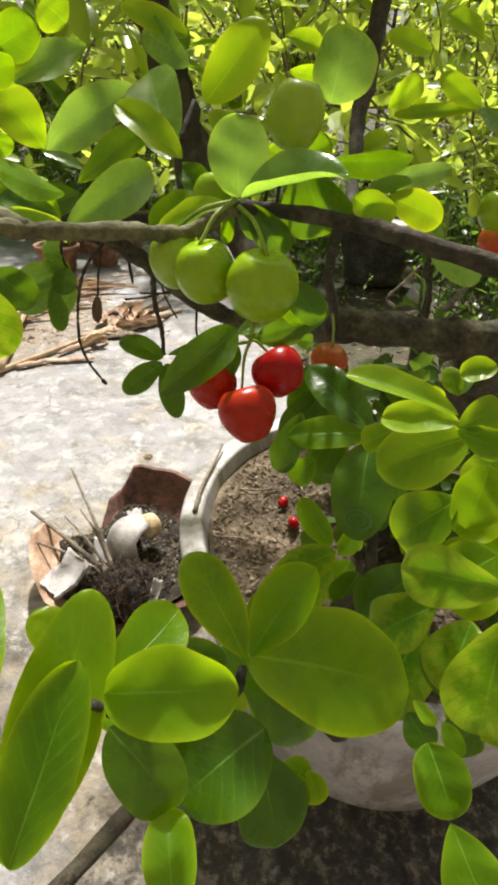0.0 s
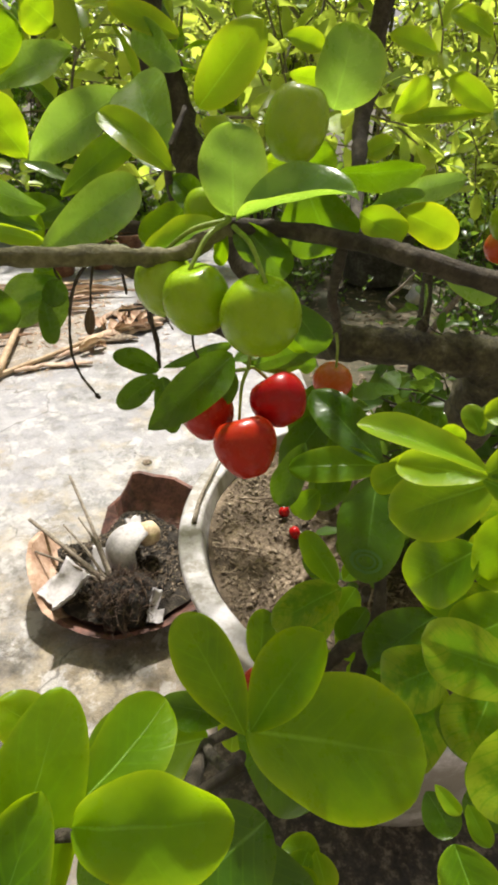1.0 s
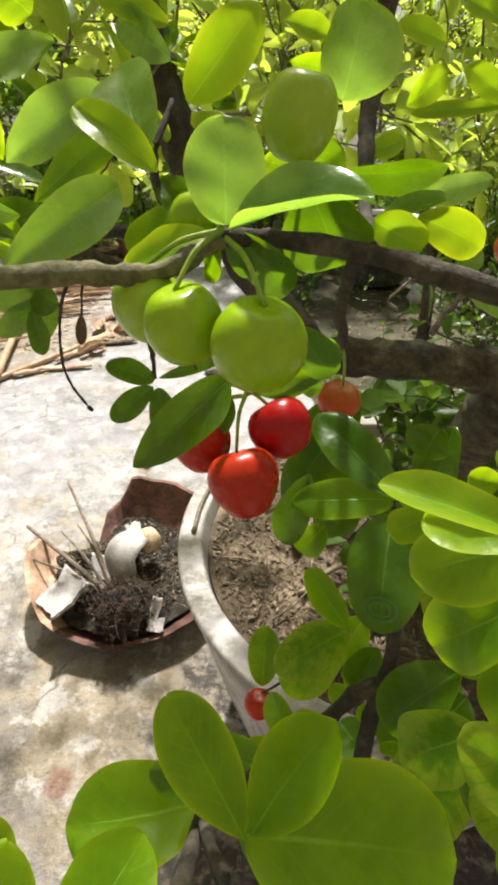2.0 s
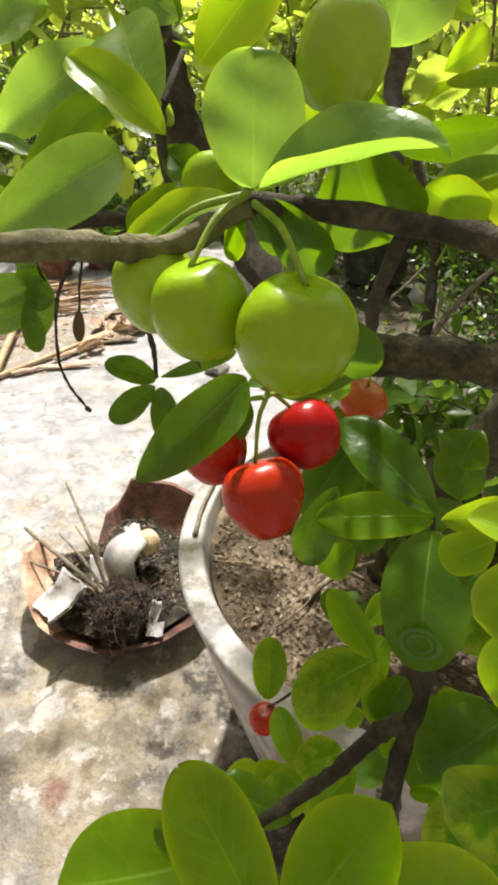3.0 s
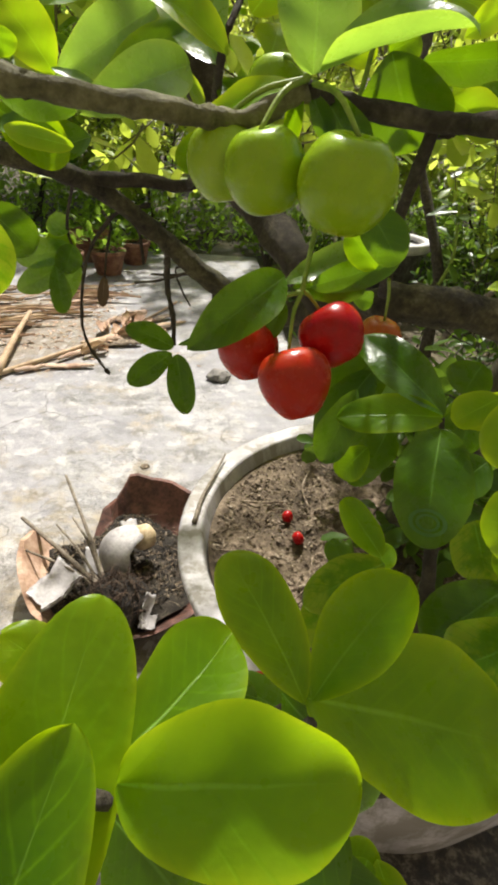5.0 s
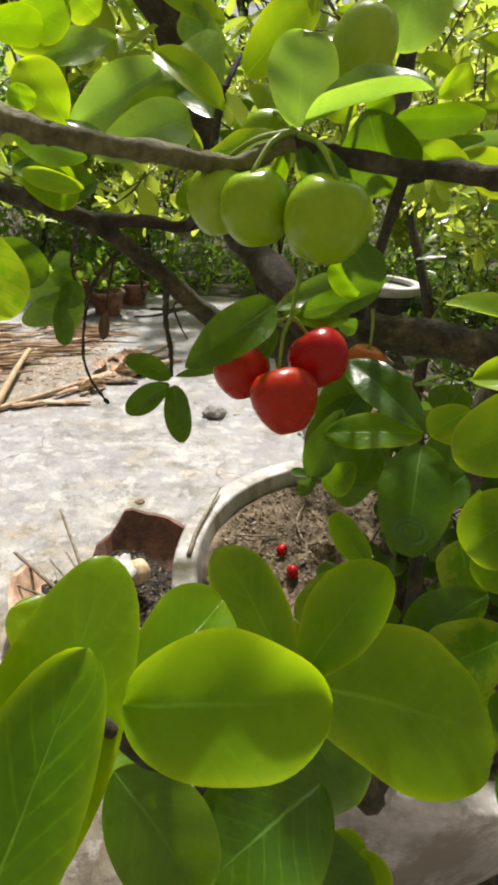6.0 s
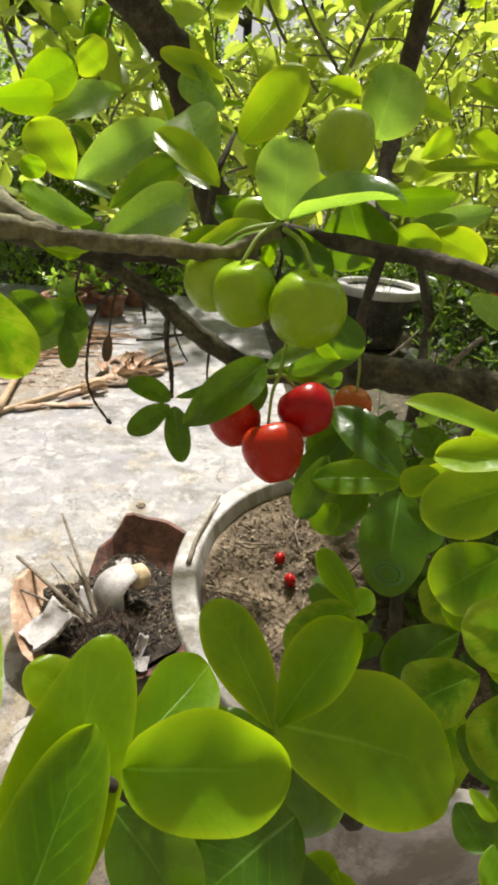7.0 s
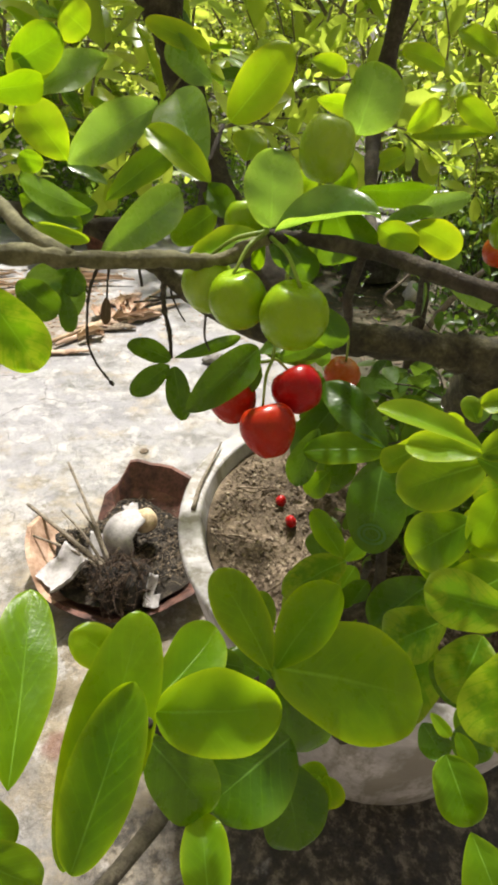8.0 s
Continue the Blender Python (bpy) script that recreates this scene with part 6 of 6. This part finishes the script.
leaf((0.0643, 0.1822, 0.7314), (0.0760, 0.1871, 0.7421), 0.0150, (-0.27, -0.60, 0.75), DARK, .1)
leaf((0.0450, 0.1942, 0.7013), (0.0287, 0.1840, 0.6840), 0.0125, (-0.21, -0.62, 0.76), GREEN, .1)
leaf((0.0910, 0.1670, 0.8070), (0.0830, 0.1600, 0.7940), 0.0174, (-0.45, -0.65, 0.61), LIT, .1)
leaf((0.0004, 0.1533, 0.7519), (-0.0213, 0.1566, 0.7552), 0.0127, (0.20, -0.75, 0.60), DARK, .1)
leaf((0.0790, 0.1210, 0.7630), (0.0670, 0.1200, 0.7570), 0.0116, (-0.38, -0.43, 0.82), DARK, .1)
leaf((0.0120, 0.1060, 0.7700), (0.0210, 0.0990, 0.7680), 0.0099, (-0.12, -0.40, 0.91), GREEN, .1)
leaf((0.0620, 0.2060, 0.7400), (0.0510, 0.1970, 0.7280), 0.0151, (-0.23, -0.65, 0.73), DARK, .1)
leaf((0.1491, 0.4095, 0.9557), (0.1273, 0.4189, 0.9682), 0.0136, (-0.20, -0.80, 0.50), YOUNG, .1)
leaf((0.0750, 0.1610, 0.8060), (0.0860, 0.1640, 0.8180), 0.0184, (-0.44, -0.68, 0.59), YOUNG, .1)
leaf((0.0110, 0.2100, 0.8530), (0.0380, 0.2160, 0.8600), 0.0087, (0.19, -0.96, 0.20), DARK, .2)
leaf((0.0260, 0.2240, 0.8470), (0.0348, 0.2290, 0.8439), 0.0061, (0.18, -0.98, 0.14), DARK, .1)
leaf((0.0600, 0.1500, 0.8530), (0.0720, 0.1530, 0.8580), 0.0098, (-0.01, -0.90, 0.44), YOUNG, .15)
leaf((0.0600, 0.1500, 0.8520), (0.0730, 0.1460, 0.8480), 0.0084, (-0.05, -0.84, 0.55), LIT, .15)
leaf((0.0640, 0.1620, 0.8560), (0.0610, 0.1670, 0.8620), 0.0057, (-0.25, -0.84, 0.48), YOUNG, .1)
leaf((0.0640, 0.1620, 0.8560), (0.0670, 0.1660, 0.8630), 0.0051, (-0.49, -0.62, 0.61), PALE, .1)
leaf((0.0630, 0.1670, 0.8520), (0.0570, 0.1700, 0.8520), 0.0064, (-0.38, -0.82, 0.43), YOUNG, .1)
leaf((0.0680, 0.1940, 0.8080), (0.0550, 0.1910, 0.7970), 0.0145, (-0.41, -0.64, 0.66), DARK, .15)
leaf((0.0870, 0.1720, 0.8300), (0.0790, 0.1690, 0.8180), 0.0129, (-0.45, -0.72, 0.52), MOTTLED, .15)
leaf((0.0740, 0.1690, 0.7980), (0.0660, 0.1640, 0.7880), 0.0155, (-0.36, -0.66, 0.65), GREEN, .15)
leaf((0.0870, 0.1620, 0.7990), (0.0760, 0.1600, 0.7900), 0.0157, (-0.50, -0.50, 0.71), MOTTLED, .15)
leaf((0.1270, 0.4308, 0.9497), (0.0981, 0.4257, 0.9578), 0.0149, (-0.20, -0.80, 0.50), YOUNG, .1)
leaf((0.0500, 0.2320, 0.7990), (0.0420, 0.2240, 0.7840), 0.0142, (-0.04, -0.86, 0.50), DARK, .15)
leaf((0.0620, 0.2370, 0.7930), (0.0740, 0.2300, 0.7880), 0.0148, (-0.37, -0.85, 0.39), DARK, .15)
leaf((0.0750, 0.1350, 0.7570), (0.0800, 0.1270, 0.7540), 0.0122, (-0.38, -0.46, 0.80), GREEN, .15)
leaf((0.0240, 0.1130, 0.7580), (0.0260, 0.1050, 0.7550), 0.0082, (-0.15, -0.40, 0.90), YOUNG, .15)
leaf((0.0220, 0.1130, 0.7580), (0.0180, 0.1070, 0.7550), 0.0076, (-0.43, -0.24, 0.87), GREEN, .15)
leaf((0.0530, 0.2260, 0.6500), (0.0300, 0.2220, 0.6440), 0.0206, (-0.21, -0.28, 0.94), MOTTLED, .1)
leaf((0.0684, 0.1731, 0.7264), (0.0560, 0.1744, 0.7271), 0.0051, (-0.29, -0.38, 0.88), GREEN, .1)
leaf((0.0310, 0.2490, 0.5900), (0.0140, 0.2400, 0.5840), 0.0209, (-0.09, -0.42, 0.90), YOUNG, .1)
leaf((0.0970, 0.2360, 0.7510), (0.0990, 0.2150, 0.7360), 0.0236, (-0.59, -0.51, 0.62), MOTTLED, .1)
leaf((0.0840, 0.2440, 0.8190), (0.0780, 0.2400, 0.8080), 0.0186, (-0.68, -0.49, 0.55), DARK, .1)
leaf((0.0340, 0.2110, 0.6390), (0.0530, 0.2000, 0.6390), 0.0232, (-0.18, -0.38, 0.91), MOTTLED, .1)
leaf((0.0600, 0.2720, 0.6810), (0.0530, 0.2890, 0.6930), 0.0148, (-0.05, -0.60, 0.80), DARK, .1)
leaf((0.0710, 0.2720, 0.6840), (0.0840, 0.2800, 0.6960), 0.0145, (-0.29, -0.61, 0.74), GREEN, .1)
leaf((0.0730, 0.3490, 0.7210), (0.0580, 0.3580, 0.7280), 0.0117, (-0.12, -0.72, 0.69), GREEN, .1)
leaf((0.0730, 0.3490, 0.7200), (0.0860, 0.3540, 0.7340), 0.0117, (-0.39, -0.68, 0.63), DARK, .1)
leaf((0.0760, 0.3440, 0.7150), (0.0650, 0.3400, 0.7060), 0.0128, (-0.24, -0.76, 0.61), GREEN, .1)
leaf((0.0730, 0.2540, 0.6980), (0.0580, 0.2400, 0.6830), 0.0190, (-0.27, -0.55, 0.79), GREEN, .1)
leaf((0.0890, 0.2220, 0.7080), (0.0920, 0.2000, 0.6980), 0.0230, (-0.54, -0.44, 0.72), MOTTLED, .1)
leaf((0.0650, 0.2400, 0.6260), (0.0770, 0.2240, 0.6210), 0.0224, (-0.24, -0.42, 0.87), DARK, .1)
leaf((-0.1240, 0.4700, 0.8050), (-0.1590, 0.4470, 0.8030), 0.0219, (0.49, -0.75, 0.45), PALE, .15)
leaf((-0.1280, 0.4670, 0.7970), (-0.1580, 0.4400, 0.7820), 0.0190, (0.50, -0.77, 0.40), PALE, .15)
leaf((-0.1260, 0.4630, 0.8170), (-0.1380, 0.4610, 0.8260), 0.0181, (0.45, -0.75, 0.49), PALE, .1)
leaf((-0.1210, 0.4680, 0.7940), (-0.1370, 0.4530, 0.7680), 0.0148, (0.29, -0.90, 0.32), PALE, .1)
leaf((-0.1230, 0.4700, 0.8030), (-0.1420, 0.4670, 0.8140), 0.0159, (0.37, -0.84, 0.40), GREEN, .1)
leaf((0.0519, 0.1718, 0.8396), (0.0432, 0.1733, 0.8320), 0.0091, (-0.35, -0.64, 0.69), YOUNG, .1)
leaf((0.0501, 0.1161, 0.7815), (0.0544, 0.1075, 0.7779), 0.0089, (-0.30, -0.60, 0.70), DARK, .1)
leaf((0.0579, 0.1117, 0.7845), (0.0606, 0.1038, 0.7818), 0.0053, (-0.30, -0.60, 0.70), GREEN, .1)
leaf((0.0042, 0.1390, 0.7761), (0.0284, 0.1259, 0.7489), 0.0202, (0.10, -0.60, 0.80), DARK, .1)
leaf((-0.1011, 0.3454, 0.9281), (-0.0682, 0.3667, 0.9451), 0.0187, (-0.20, -0.85, 0.30), PALE, .15, 0.15, 0.46)
leaf((-0.0691, 0.2769, 0.8806), (-0.0951, 0.2824, 0.8870), 0.0104, (0.10, -0.80, 0.55), DARK, .1)
leaf((-0.0746, 0.2859, 0.9031), (-0.0589, 0.2871, 0.8971), 0.0075, (0.10, -0.50, 0.85), PALE, .1)
leaf((-0.0903, 0.3600, 0.9513), (-0.1074, 0.3366, 0.9324), 0.0185, (0.30, -0.85, 0.20), YOUNG, .1)
leaf((0.1127, 0.3060, 0.9221), (0.1231, 0.2930, 0.9123), 0.0098, (-0.20, -0.70, 0.70), PALE, .1)
leaf((0.0235, 0.2890, 0.9436), (0.0379, 0.2858, 0.9399), 0.0082, (0.00, -0.90, 0.40), YOUNG, .1)
leaf((0.0587, 0.2704, 0.8172), (0.0340, 0.2604, 0.7906), 0.0233, (-0.10, -0.70, 0.70), DARK, .15)
leaf((0.0475, 0.2588, 0.8078), (0.0272, 0.2476, 0.7797), 0.0179, (-0.20, -0.70, 0.65), DARK, .15)
leaf((0.0586, 0.2715, 0.7914), (0.0477, 0.2537, 0.7540), 0.0205, (-0.20, -0.70, 0.65), DARK, .15)
leaf((0.0201, 0.1783, 0.7003), (-0.0052, 0.1871, 0.7117), 0.0155, (0.00, -0.40, 0.90), DARK, .1)


def ring_scar(parent, at, normal, r):
    """A pale ring left on a leaf."""
    q = Vector(normal).to_track_quat("Z", "Y").to_matrix()
    verts, faces = [], []
    for ri in (r, r * 0.78, r * 0.62, r * 0.46):
        for k in range(28):
            a = 2 * math.pi * k / 28
            verts.append(Vector(at) + q @ Vector((ri * math.cos(a), ri * math.sin(a) * 0.72, 0.0007)))
    for k in range(28):
        faces.append((k, (k + 1) % 28, 28 + (k + 1) % 28, 28 + k))
        faces.append((56 + k, 56 + (k + 1) % 28, 84 + (k + 1) % 28, 84 + k))
    return part("ring_scar", mesh_from("ring_scar", verts, faces, SCAR), parent, "pale ring-shaped scar on the leaf")


ring_scar(ringed, (0.0484, 0.1810, 0.7944), (-0.31, -0.75, 0.58), 0.0055)

# the crown further in
g = Leaves(77)
made = 0
while made < 760:
    x, y = g.rnd.uniform(-0.75, 0.85), g.rnd.uniform(0.40, 1.35)
    reach = math.hypot(x, y)
    floor_z = 0.93 - 0.155 * reach if x < 0.10 else 0.93 - 0.13 * reach
    z = floor_z + 0.05 + 0.55 * g.rnd.random() ** 1.3
    if noise.noise(Vector((x, y, z)) * 5.5) < -0.08:
        continue
    if -0.15 < x < 0.28 and abs(z - 0.83 - (y - 0.2) * 1.43) < 0.16 and g.rnd.random() < 0.65:
        continue
    if -0.50 < x < 0.20 and -0.22 < z - (y - 0.6) * 1.43 < 0.56 and g.rnd.random() < 0.82:
        continue
    if x > 0.12 and (y < 0.75 or g.rnd.random() < 0.6):
        continue
    d = Vector((g.rnd.gauss(0, 0.7), g.rnd.gauss(-0.2, 0.7), g.rnd.gauss(0.3, 0.5)))
    near = reach < 0.56 and LEAF_COUNT[0] < 285
    g.loose = (lambda b, e, w, n: leaf(b, e, w, n, g.rnd.choice((GREEN, YOUNG, GREEN, DARK)), 0.15)) if near else None
    g.sprig(Vector((x, y, z)), d, g.rnd.uniform(0.05, 0.10), g.rnd.uniform(0.035, 0.055), 2, 0.0013, 2)
    made += 1
g.loose = None
for _ in range(130):
    p = Vector((g.rnd.uniform(0.20, 0.75), g.rnd.uniform(0.65, 1.4), 0))
    p.z = 0.93 + 0.22 * p.y * g.rnd.uniform(-0.1, 1.1)
    g.sprig(p, Vector((g.rnd.gauss(0, 0.7), g.rnd.gauss(-0.2, 0.7), g.rnd.gauss(0.3, 0.5))), g.rnd.uniform(0.05, 0.10), g.rnd.uniform(0.025, 0.040), 3, 0.0013, 2)
for _ in range(26):
    a = Vector((g.rnd.uniform(-0.6, 0.8), g.rnd.uniform(0.5, 1.2), g.rnd.uniform(0.86, 1.0)))
    b = a + Vector((g.rnd.gauss(0, 0.12), g.rnd.gauss(0, 0.12), g.rnd.uniform(0.1, 0.4)))
    g.twig([a, a.lerp(b, 0.5) + Vector((g.rnd.gauss(0, 0.02), 0, g.rnd.gauss(0, 0.02))), b], 0.0024, 0.0012, 6, 4)
g.put(tree, FOLIAGE_CROWN, BARK_PALE)
# inner sprigs over the planter wear the shade-coloured foliage
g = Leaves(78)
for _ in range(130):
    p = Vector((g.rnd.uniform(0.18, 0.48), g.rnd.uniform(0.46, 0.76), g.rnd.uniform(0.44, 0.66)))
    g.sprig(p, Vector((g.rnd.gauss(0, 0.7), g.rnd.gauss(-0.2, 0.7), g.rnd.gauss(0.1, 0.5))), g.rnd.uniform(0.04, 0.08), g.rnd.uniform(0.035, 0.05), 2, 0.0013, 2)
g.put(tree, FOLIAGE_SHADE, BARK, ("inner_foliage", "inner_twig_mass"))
